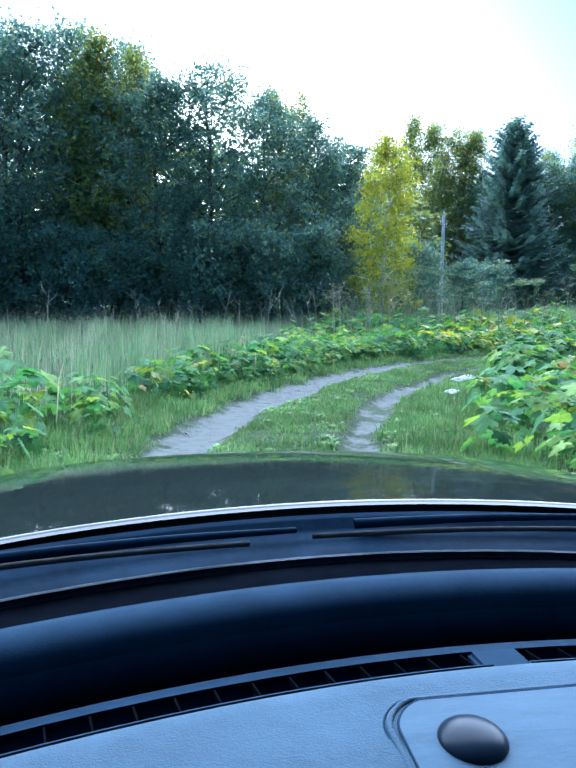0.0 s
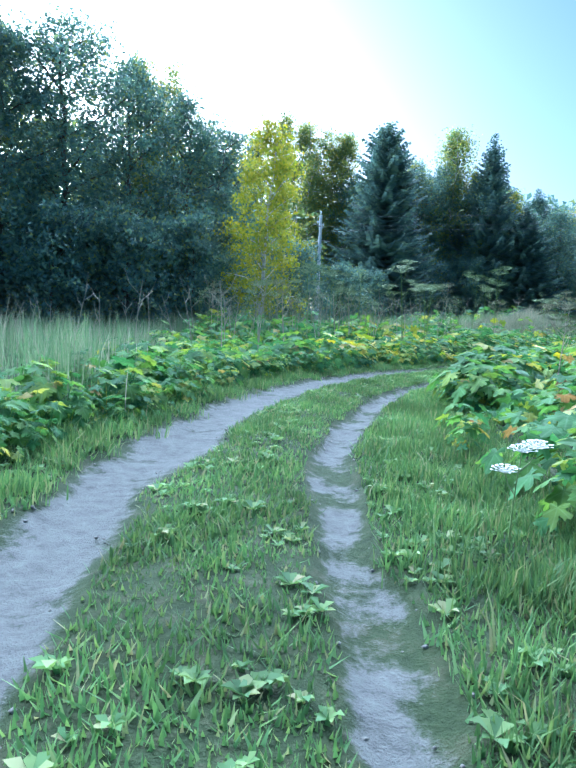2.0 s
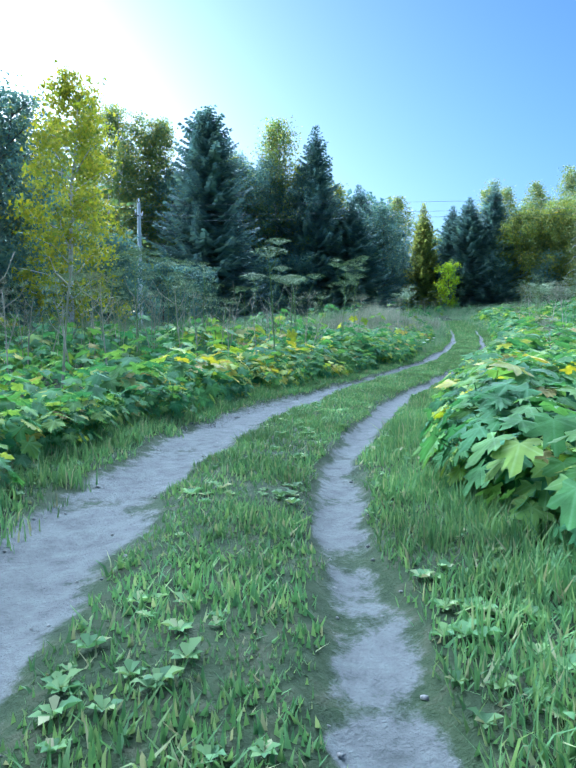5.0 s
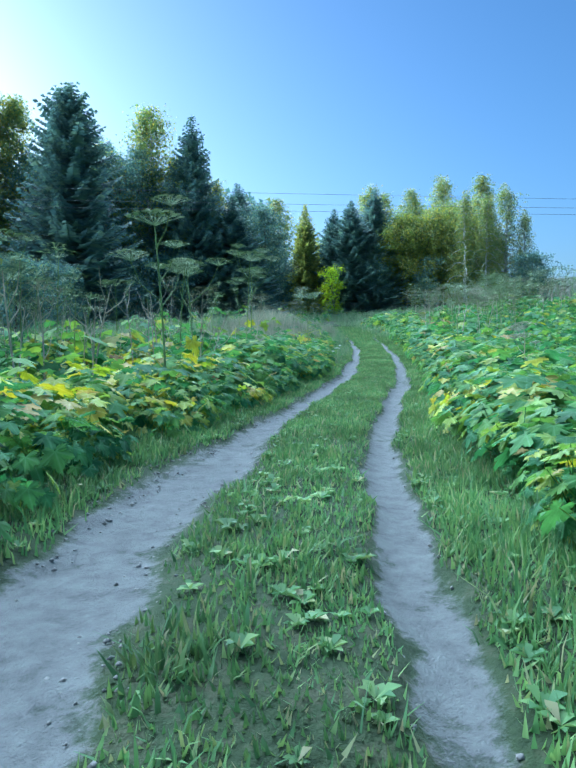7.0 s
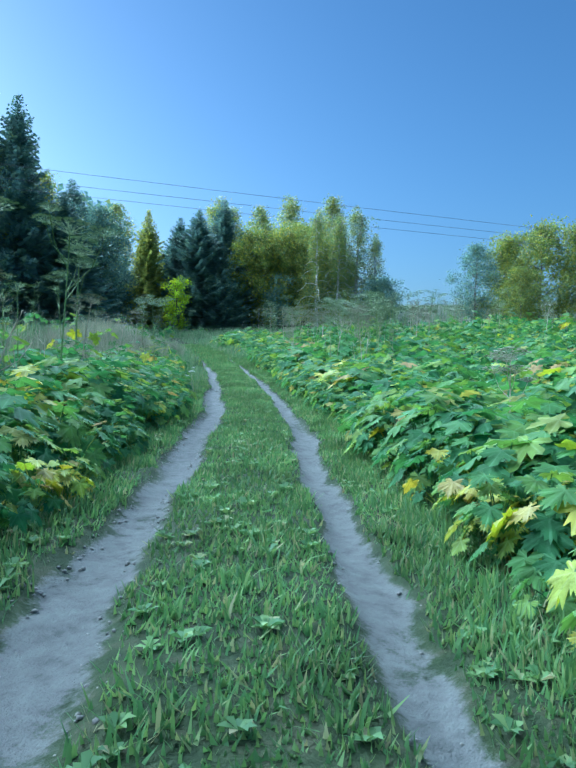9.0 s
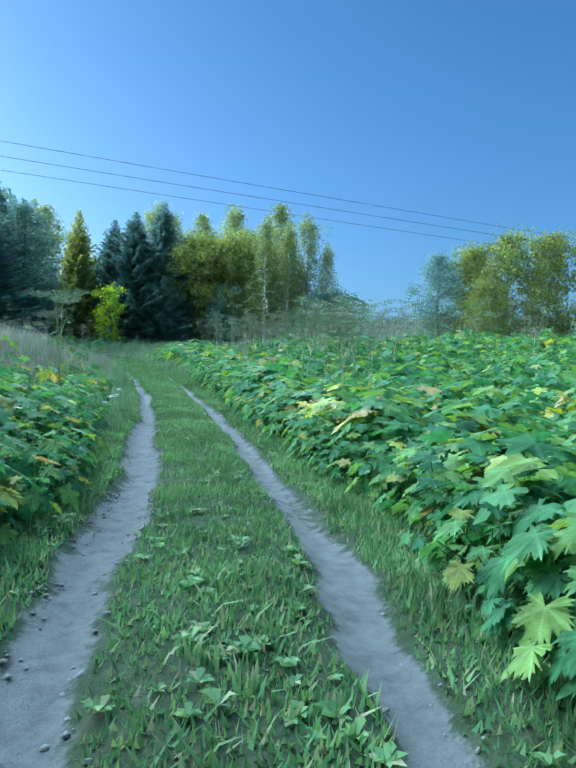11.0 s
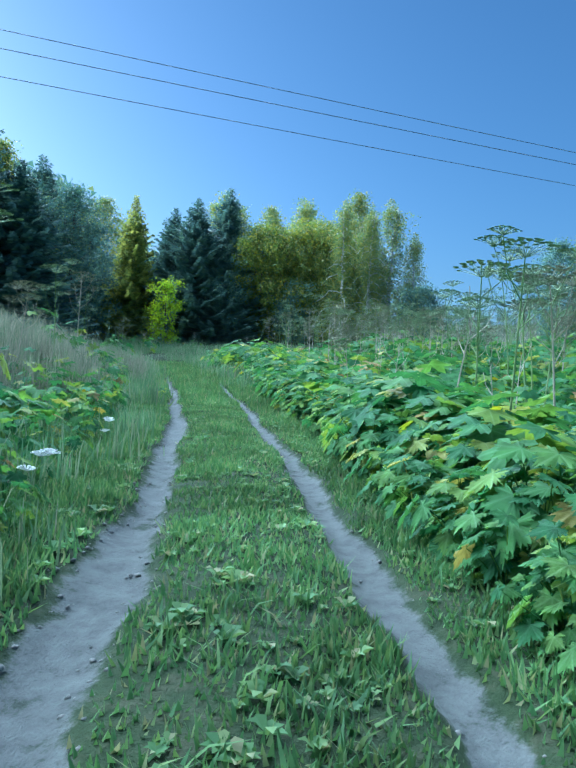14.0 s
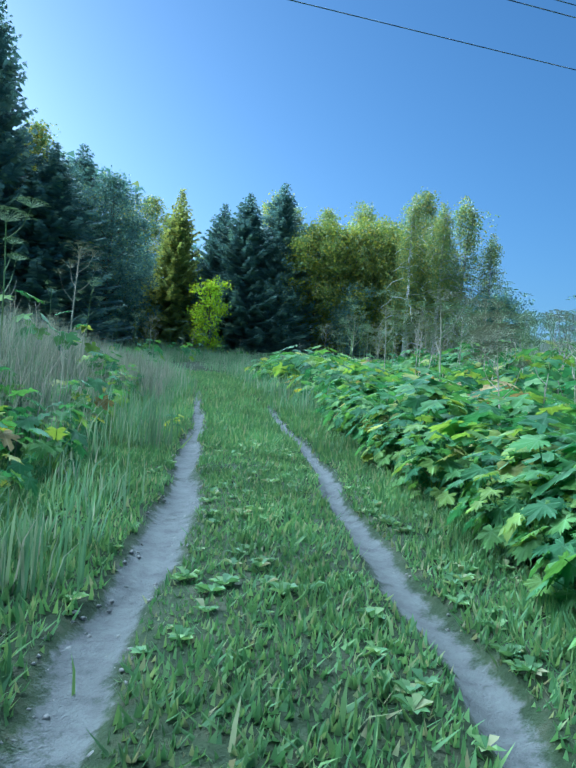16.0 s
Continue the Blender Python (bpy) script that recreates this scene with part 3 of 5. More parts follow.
meadow("seeding_grass", "sparse dry grass stalks standing over the meadow", 1500, -24, 14, 6, 34,
       lambda x, y, s, d: d > left_bed(s, d) - 0.2, 0.85, 1.3, DRY_GRASS, 7, 0.25, 0.18, (0.008, 0.014))
meadow("upland_grass", "green grass around the track where it climbs to the wood", 3000, 28, 58, 38, 68,
       lambda x, y, s, d: (s > 44) & (np.abs(d) < 12) & ((d > rut_left(s) + 0.3) | (d < rut_right(s) - 0.3)), 0.3, 0.7, TALL_GRASS, 18, 0.2, 0.35, (0.012, 0.024))
meadow("field_grass", "rough grass between the thicket and the wood", 2600, -10, 66, 24, 70,
       lambda x, y, s, d: (d > 7) & (s > 15) | (d < -22), 0.5, 1.0, TALL_GRASS, 22, 0.2, 0.3, (0.015, 0.03))


# ---------------------------------------------------------------- hogweed
TEETH = {"fan": ((-30, 0.56, -1), (-23, 0.93, -0.4), (-17, 0.74, -0.1), (-10, 1.02, 0.5), (-5, 0.88, 0.7), (0, 1.13, 1), (6, 0.88, 0.7), (11, 0.98, 0.4), (17, 0.72, -0.1), (23, 0.9, -0.4)),
         "mid": ((-30, 0.56, -1), (-18, 0.96, -0.2), (-9, 0.84, 0.3), (0, 1.1, 1), (14, 0.88, 0.1)),
         "low": ((-30, 0.55, -1), (-12, 0.9, 0.2), (10, 0.97, 0.5))}


def leaf_shape(seed, mode="fan"):
    """A large, lobed and toothed blade, its stalk joint at the origin, pointing along +x: verts, triangles."""
    r = np.random.default_rng(seed)
    ang, rad, ridge = [], [], []
    lobes = [(-116, 0.56), (-60, 0.84), (0, 1.0), (60, 0.84), (116, 0.56)]
    teeth = TEETH[mode]
    for c, R in lobes:
        R *= r.uniform(0.92, 1.08)
        for da, k, z in teeth:
            ang.append(c + da + r.uniform(-2, 2))
            rad.append(R * k * r.uniform(0.94, 1.06))
            ridge.append(z)
    ang.append(149)
    rad.append(0.3)
    ridge.append(-1)
    ang, rad, ridge = np.radians(ang), np.array(rad), np.array(ridge)
    n = len(ang)
    outer = np.stack([rad * np.cos(ang), rad * np.sin(ang), 0.055 * ridge * rad], 1)
    outer[:, 2] += -0.22 * rad ** 2 + r.normal(0, 0.045, n)
    k = np.arange(n - 1)
    return np.vstack([[0, 0, 0.0], outer]), np.stack([k * 0, k + 1, k + 2], 1)


def leaf_with_stalk(seed, reach, height, size, droop, mode="fan", stalk=True):
    """A whole leaf: arched stalk from the root and its blade: verts, triangles, vein strength by vertex."""
    r = np.random.default_rng(seed + 50)
    v, f = leaf_shape(seed, mode)
    vein = np.concatenate([[0.95], np.clip(np.resize([z for _, _, z in TEETH[mode]], len(v) - 1), 0, 1)])
    a, roll = math.radians(droop), math.radians(r.uniform(-18, 18))
    c, s = math.cos(roll), math.sin(roll)
    v = v * size
    v = np.stack([v[:, 0], v[:, 1] * c - v[:, 2] * s, v[:, 1] * s + v[:, 2] * c], 1)
    c, s = math.cos(a), math.sin(a)
    v = np.stack([v[:, 0] * c + v[:, 2] * s, v[:, 1], -v[:, 0] * s + v[:, 2] * c], 1)
    v = v + [reach, 0, height]
    if mode == "low" or not stalk:
        return v, f, vein
    t = np.linspace(0, 1, 4)
    pts = np.stack([reach * t ** 1.5, 0 * t, height * (1.25 * t - 0.25 * t * t)], 1)
    tv, tq = tube(pts, np.array([0.012, 0.010, 0.008, 0.006]), 3)
    tt = np.concatenate([tq[:, [0, 1, 2]], tq[:, [0, 2, 3]]])
    return np.vstack([v, tv]), np.concatenate([f, tt + len(v)]), np.concatenate([vein, np.zeros(len(tv))])


LEAF_SPECS = [(11, 0.26, 0.84, 0.25, 16), (12, 0.36, 0.72, 0.28, 28), (13, 0.46, 0.58, 0.28, 40), (14, 0.46, 0.40, 0.25, 46), (15, 0.14, 0.94, 0.24, 8), (16, 0.54, 0.48, 0.27, 50),
              (17, 0.44, 0.24, 0.23, 42), (18, 0.30, 0.66, 0.26, 34), (19, 0.52, 0.30, 0.24, 44), (20, 0.20, 0.76, 0.23, 20)]
LEAF_ARR = [leaf_with_stalk(*sp) for sp in LEAF_SPECS]
LEAF_MID = [leaf_with_stalk(*sp, mode="mid", stalk=False) for sp in LEAF_SPECS]
LEAF_LOW = [leaf_with_stalk(*sp, mode="low") for sp in LEAF_SPECS]
LEAF_MESH = [mesh_np("leaf", v, f, [HOGWEED], w, True) for v, f, w in LEAF_ARR]
LEAF_WITHERED = [mesh_np("leaf", v, f, [WITHERED], w, True) for v, f, w in LEAF_ARR]
LEAF_YELLOW = [mesh_np("leaf", v, f, [YELLOWED_SUNLIT], w, True) for v, f, w in LEAF_ARR]


def plant_plan(r):
    """Leaves of one plant: (variant, turn, scale)."""
    n = r.integers(12, 17)
    a0 = r.uniform(0, 6.28)
    return [(int(r.integers(0, len(LEAF_SPECS))), a0 + i * 2.4 + r.uniform(-0.3, 0.3), r.uniform(0.5, 1.0)) for i in range(n)]


def hogweed_plant(x, y, z, size, r, yellow=False):
    root = new("hogweed_plant")
    root.matrix_basis = pose(x, y, z, 0, 0, 0)
    for i, (k, a, sc) in enumerate(plant_plan(r)):
        ob = new("leaf", (LEAF_YELLOW if yellow and i % 2 == 0 else LEAF_MESH)[k])
        ob.parent = root
        ob.matrix_basis = pose(0, 0, 0, 0, 0, math.degrees(a)) @ Matrix.Diagonal((sc * size, sc * size, sc * size * r.uniform(0.85, 1.15), 1))
    text = "hogweed plant with large lobed leaves, yellowing and sunlit-coloured" if yellow else "leafy green hogweed plant with large lobed leaves"
    return tagged(root, text, "plant", "hogweed beside the track")


def in_bed(x, y, s, d):
    left = (d > rut_left(s) + np.interp(s, [8, 12, 20, 24, 30, 36, 40, 46], [0.62, 0.55, 0.55, 0.42, 0.42, 0.45, 0.8, 1.0]) + 0.3 * rnd_noise(x, y, 1.1, 9)) & (d < left_bed(s, d) + 0.8 * rnd_noise(x, y, 0.8, 10)) & (s < 62)
    left &= ~((s < 10.5) & (d < np.interp(s, [0, 4, 7, 10], [2.1, 1.9, 1.6, 1.6])))
    left &= ~((s > 41) & (rnd_noise(x, y, 0.9, 13) < 0.3))
    right = (d < rut_right(s) - np.interp(s, [0, 8, 10.5, 14, 18, 24, 30, 36, 42, 50], [1.2, 1.1, 1.0, 0.85, 0.85, 0.72, 0.6, 0.52, 0.62, 0.7]) - 0.3 * rnd_noise(x, y, 1.1, 11)) & (d > -27) & (s > -6)
    return left | right


cell = 0.52
px, py = np.meshgrid(np.arange(-8, 66, cell), np.arange(-6, 60, cell))
px = px.ravel() + rng.uniform(-0.26, 0.26, px.size)
py = py.ravel() + rng.uniform(-0.26, 0.26, py.size)
fx, fy, fs, fd = strip_points(900, 13, 50, -2.7, -1.3)
gx2, gy2, _, _ = strip_points(420, 8, 36, 1.1, 2.6)
fx, fy = np.concatenate([fx, gx2]), np.concatenate([fy, gy2])
px, py = np.concatenate([px, fx]), np.concatenate([py, fy])
ps, pd = along(px, py)
ok = in_bed(px, py, ps, pd) & (rng.random(len(px)) < 0.95) & (ps < 64) & (ps > -5)
px, py, ps, pd = px[ok], py[ok], ps[ok], pd[ok]
pz = floor_z(px, py)[0]
psize = (0.68 + 0.6 * rnd_noise(px, py, 0.9, 14)) * rng.uniform(0.8, 1.2, len(px))
rim = np.minimum(np.abs(pd - rut_left(ps)), np.abs(pd - rut_right(ps)))
psize *= np.clip(0.5 + 0.55 * (rim - 0.65), 0.5, 1.0)
psize *= np.where(pd > 0, np.interp(ps, [0, 8, 12, 22, 28, 33, 38, 60], [0.8, 0.75, 0.68, 0.72, 0.95, 0.88, 0.72, 0.62]), 1.0) * np.where((pd < 0) & (ps < 13), 0.75, 1.0)
near = (rim < 2.1) & (ps > 4) & (ps < 48) & (rng.random(len(px)) < 0.86)
order = np.argsort(rim + 100 * ~near)[:290]
is_thing = np.zeros(len(px), bool)
# patches of yellow leaves, partly sunlight put into colour, and withered ones: x, y, radius, share of the leaves
PATCHES = ((8.1, 26.9, 2.0, 0.5), (9.1, 25.1, 1.4, 0.4), (7.0, 23.6, 1.6, 0.5), (4.3, 19.6, 0.9, 0.35), (9.4, 18.8, 1.1, 0.25), (6.0, 15.0, 1.1, 0.25), (5.1, 14.9, 0.7, 0.35), (18.6, 26.0, 0.55, 0.8),
           (23.3, 22.9, 1.1, 0.4), (23.3, 29.2, 0.7, 0.5), (10.5, 19.6, 0.45, 0.35), (8.7, 21.6, 0.5, 0.5), (9.2, 17.3, 1.2, 0.2), (3.7, 9.4, 1.0, 0.1), (5.5, 21.0, 1.2, 0.3))
DYING = ((18.6, 25.4, 0.5, 0.6), (23.3, 22.9, 0.8, 0.5), (29.5, 35.6, 0.8, 0.6), (17.3, 29.6, 0.5, 0.5), (8.1, 25.6, 1.0, 0.2), (4.1, 9.7, 0.7, 0.1), (20.5, 25.2, 0.7, 0.35))


def turned(x, y, patches):
    """Share of turned and sunlit-coloured leaves at a place."""
    return max([share for a, b, r, share in patches if (x - a) ** 2 + (y - b) ** 2 < r * r], default=0.0)


is_thing[order] = near[order]
pick = np.random.default_rng(21)
for i in np.nonzero(is_thing)[0]:
    hogweed_plant(px[i], py[i], pz[i], psize[i], pick, pick.random() < 0.03 + 1.2 * turned(px[i], py[i], PATCHES))

hogweed_plant(25.1, 37.5, float(floor_z(25.1, 37.5)[0][0]), 0.32, pick, True)

# the rest of the beds: fine leaves near, plainer ones far off
for name, label, arrays, sel in (("hogweed_thicket", "dense green thicket of large-leaved hogweed", LEAF_ARR, ~is_thing & (np.abs(pd) < 4.8)),
                                 ("far_hogweed", "hogweed thicket spreading up the slope", LEAF_LOW, ~is_thing & (np.abs(pd) >= 4.8))):
    kinds = {HOGWEED: ([], []), YELLOWED_SUNLIT: ([], []), WITHERED: ([], [])}
    for i in np.nonzero(sel)[0]:
        yellow, dead = 0.012 + turned(px[i], py[i], PATCHES), 0.003 + turned(px[i], py[i], DYING)
        for k, a, sc in plant_plan(pick)[:None if arrays is LEAF_ARR and rim[i] < 3 else 10 if arrays is LEAF_ARR else 8 if abs(pd[i]) < 9 else 6]:
            v, f, w = (LEAF_MID if arrays is LEAF_ARR and rim[i] > 1.2 else arrays)[k]
            q = pick.random()
            pieces, veins = kinds[WITHERED if q < dead else YELLOWED_SUNLIT if q < dead + yellow else HOGWEED]
            grow = sc * psize[i] * (1.0 if arrays is LEAF_ARR else 1.2)
            pieces.append((turn_z(v * grow, a) + [px[i], py[i], pz[i]], f))
            veins.append(w)
    for m, (pieces, veins) in kinds.items():
        if pieces:
            v, f = join(pieces)
            text = label if m is HOGWEED else "yellowing and sunlit-coloured leaves in the hogweed thicket" if m is YELLOWED_SUNLIT else "withered brown leaves in the hogweed thicket"
            tagged(new(name, mesh_np(name, v, f, [m], np.concatenate(veins), True)), text, "plant", kind="stuff")


# ---------------------------------------------------------------- flower stalks
def umbel_far(r, radius, rays=16):
    """A plainer flower head for far stands."""
    pieces = []
    for i in range(rays):
        a, q = i * 2.4, math.sqrt((i + 0.5) / rays) * radius
        tip = np.array([q * math.cos(a), q * math.sin(a), radius * (0.5 - 0.25 * (q / radius) ** 2)])
        k = radius * r.uniform(0.13, 0.2)
        pieces.append((np.array([[k, 0, 0], [0, k, 0.2 * k], [-k, 0, 0], [0, -k, 0.1 * k]]) + tip, np.array([[0, 1, 2, 3]])))
        w = np.array([-math.sin(a), math.cos(a), 0]) * 0.006
        pieces.append((np.array([-w, w, tip + w, tip - w]), np.array([[0, 1, 2, 3]])))
    return join(pieces)


def umbel_arrays(r, radius, rays=32):
    """A flat flower head on spreading rays, its joint at the origin."""
    pieces = []
    for i in range(rays):
        a = i * 2.4 + r.uniform(-0.2, 0.2)
        q = math.sqrt((i + 0.5) / rays) * radius
        tip = np.array([q * math.cos(a), q * math.sin(a), radius * (0.55 - 0.28 * (q / radius) ** 2)])
        v, f = tube([[0, 0, 0], tip * [0.55, 0.55, 0.62], tip], [0.004, 0.003, 0.0025], 3)
        pieces.append((v, f))
        k = radius * r.uniform(0.085, 0.13)
        ang = np.linspace(0, 6.28, 6, endpoint=False)
        top = np.stack([np.cos(ang) * k, np.sin(ang) * k, r.uniform(0.1, 0.3, 6) * k], 1)
        low = top * [0.55, 0.55, 0] - [0, 0, 0.25 * k]
        vv = np.vstack([top, low]) + tip
        ff = [[j, (j + 1) % 6, 6 + (j + 1) % 6, 6 + j] for j in range(6)] + [[0, 1, 2, 3], [0, 3, 4, 5]]
        pieces.append((vv, np.array(ff)))
    return join(pieces)


def stalk_plan(seed, height, heads, bare=False):
    """Main stem, side branches and where the heads sit."""
    r = np.random.default_rng(seed)
    bend = r.normal(0, 0.07, 2) * height
    t = np.linspace(0, 1, 7)
    stem = np.stack([bend[0] * t ** 2, bend[1] * t ** 2, height * t], 1)
    tubes = [tube(stem, np.linspace(0.018, 0.008, 7) * min(1.0, 0.3 + height / 3), 6)]
    big = min(1.0, height / 2.0)
    ends = [] if bare else [(stem[-1], 0.33 * big * r.uniform(0.8, 1.2))]
    for i in range(heads):
        k = r.uniform(0.55, 0.9)
        a = i * 2.2 + r.uniform(-0.5, 0.5)
        b = np.array([bend[0] * k * k, bend[1] * k * k, height * k])
        l = height * r.uniform(0.16, 0.3)
        p = [b, b + [l * 0.5 * math.cos(a), l * 0.5 * math.sin(a), l * 0.45], b + [l * 0.75 * math.cos(a), l * 0.75 * math.sin(a), l * 1.05]]
        tubes.append(tube(p, [0.008, 0.0065, 0.005], 5))
        if not bare:
            ends.append((p[-1], 0.25 * big * r.uniform(0.7, 1.2)))
    return tubes, ends, r


STALKS = []
for seed, height, heads, bare, stem_mat, head_mat in ((31, 2.3, 4, False, STEM_GREEN, UMBEL), (32, 1.9, 3, False, STEM_GREEN, UMBEL), (33, 2.1, 5, False, STEM_DRY, UMBEL_DRY),
                                                      (34, 1.6, 3, True, STEM_DRY, UMBEL_DRY), (35, 1.3, 2, True, STEM_DRY, UMBEL_DRY), (36, 2.6, 5, False, STEM_GREEN, UMBEL), (37, 0.85, 2, False, STEM_GREEN, UMBEL_WHITE)):
    tubes, ends, r = stalk_plan(seed, height, heads, bare)
    sv, sf = join(tubes)
    hs = [umbel_arrays(r, q) for _, q in ends]
    STALKS.append((mesh_np("stem", sv, sf, [stem_mat], smooth=True), [mesh_np("flower_head", v, f, [head_mat]) for v, f in hs], [e for e, _ in ends], bare, (sv, sf), [umbel_far(r, q) for _, q in ends], head_mat, stem_mat))


def flower_stalk(x, y, k, size=1.0, turn=0.0, lean=(0, 0), leaf=None):
    stem, heads, ends, bare, *_ = STALKS[k]
    root = new("hogweed_stalk")
    root.matrix_basis = pose(x, y, float(floor_z(x, y)[0][0]) - 0.03, lean[0], lean[1], turn) @ Matrix.Diagonal((size, size, size, 1))
    part("stem", stem, None, root)
    for h, e in zip(heads, ends):
        part("flower_head", h, None, root).location = e
    if leaf is not None:
        for i in range(3):
            ob = part("leaf", (LEAF_WITHERED if leaf == 2 else LEAF_YELLOW)[(i + leaf) % 4], None, root, "withered orange leaf" if leaf == 2 else "drooping yellow leaf")
            ob.matrix_basis = pose(0, 0, 0.35 + 0.22 * i, 0, 25, 140 * i + 40 * leaf) @ Matrix.Diagonal((0.7, 0.7, 0.6, 1))
    label = "bare dry hogweed stalk, forked and bleached" if bare else ("withered hogweed stalk with brown flower heads" if k == 2 else "small hogweed stalk with white flower heads" if k == 6 else "tall green hogweed stalk with flat flower heads")
    return tagged(root, label, "plant", "hogweed stalks")


# ---------------------------------------------------------------- trees
def crown_width(u, a=0.55, b=0.6):
    k = a / (a + b)
    return np.clip(u, 0, 1) ** a * np.clip(1 - u, 0, 1) ** b / (k ** a * (1 - k) ** b)


def broadleaf(seed, h, r, base, clumps, per, leaf, bark, foliage, droop=0.0, limbs=24, shape=(0.55, 0.6), spread=(0.125, 0.10)):
    """Meshes of a broadleaf tree: trunk, limbs, crown."""
    g = np.random.default_rng(seed)
    t = np.linspace(0, 1, 9)
    wob = np.cumsum(g.normal(0, 0.012 * h, (9, 2)), 0) * t[:, None]
    pts = np.column_stack([wob, t * h * 0.93])
    trunk = tube(pts, np.interp(t, [0, 0.06, 1], [0.017 * h, 0.0125 * h, 0.002 * h]), 8)
    wood, tips = [], []
    for i in range(limbs):
        u = base + (0.93 - base) * (i + g.random()) / limbs
        o = np.array([np.interp(u, t * 0.93, pts[:, 0]), np.interp(u, t * 0.93, pts[:, 1]), u * h])
        a = i * 2.4 + g.uniform(-0.4, 0.4)
        v = (u - base) / (1 - base)
        l = r * crown_width(min(0.95, v + 0.1), *shape) * g.uniform(0.75, 1.05) + 0.25
        e = math.radians(g.uniform(25, 55))
        q = np.linspace(0, 1, 5)[:, None]
        d = np.array([math.cos(a) * math.cos(e), math.sin(a) * math.cos(e), math.sin(e)])
        p = o + d * l * q + np.array([0, 0, -droop * l]) * q ** 2 + g.normal(0, 0.04 * l, (5, 3)) * q
        wood.append(tube(p, np.linspace(0.0045, 0.0012, 5) * h, 3))
        tips += [(p[2], 0.5), (p[3], 0.8), (p[4], 1.0)]
    # clumps on the limbs and through the crown's outer shell
    c = []
    for i in range(clumps):
        if i % 2 == 0:
            p, k = tips[g.integers(0, len(tips))]
            c.append(p + g.normal(0, 0.09 * r, 3))
        else:
            v = g.random() ** 0.85
            q = r * crown_width(v, *shape) * math.sqrt(g.uniform(0.25, 1.0)) * (0.8 + 0.35 * math.sin(5 * v + seed))
            a = g.uniform(0, 6.28)
            q *= 0.8 + 0.25 * math.sin(3 * a + 7 * v + seed)
            c.append(np.array([q * math.cos(a), q * math.sin(a), (base + (1 - base) * v) * h]))
    c = np.array(c)
    size = g.uniform(0.55, 1.25, clumps)
    cen = np.repeat(c, per, 0)
    off = g.normal(0, 1, (clumps * per, 3)) * np.repeat(size, per)[:, None] * np.array([spread[0], spread[0], spread[1]]) * r
    if droop > 0:
        off[:, 2] = -np.abs(off[:, 2]) * (1 + 3.0 * droop) + 0.1
    pos = cen + off
    pos[:, 2] = np.maximum(pos[:, 2], 0.15 * h * base + 0.25)
    n = len(pos)
    a = g.normal(0, 1, (n, 3))
    a /= np.linalg.norm(a, axis=1)[:, None]
    b = np.cross(a, g.normal(0, 1, (n, 3)))
    b /= np.linalg.norm(b, axis=1)[:, None]
    l = (leaf * g.uniform(0.6, 1.3, n))[:, None]
    v = np.stack([pos - a * l * 0.62 - b * l * 0.1, pos + b * l * 0.55, pos + a * l * 0.62 - b * l * 0.25], 1).reshape(-1, 3)
    crown = mesh_np("crown", v, np.arange(3 * n).reshape(-1, 3), [foliage])
    wv, wf = join([trunk] + wood)
    return [("trunk", mesh_np("trunk", wv, wf, [bark], smooth=True)), ("crown", crown)]


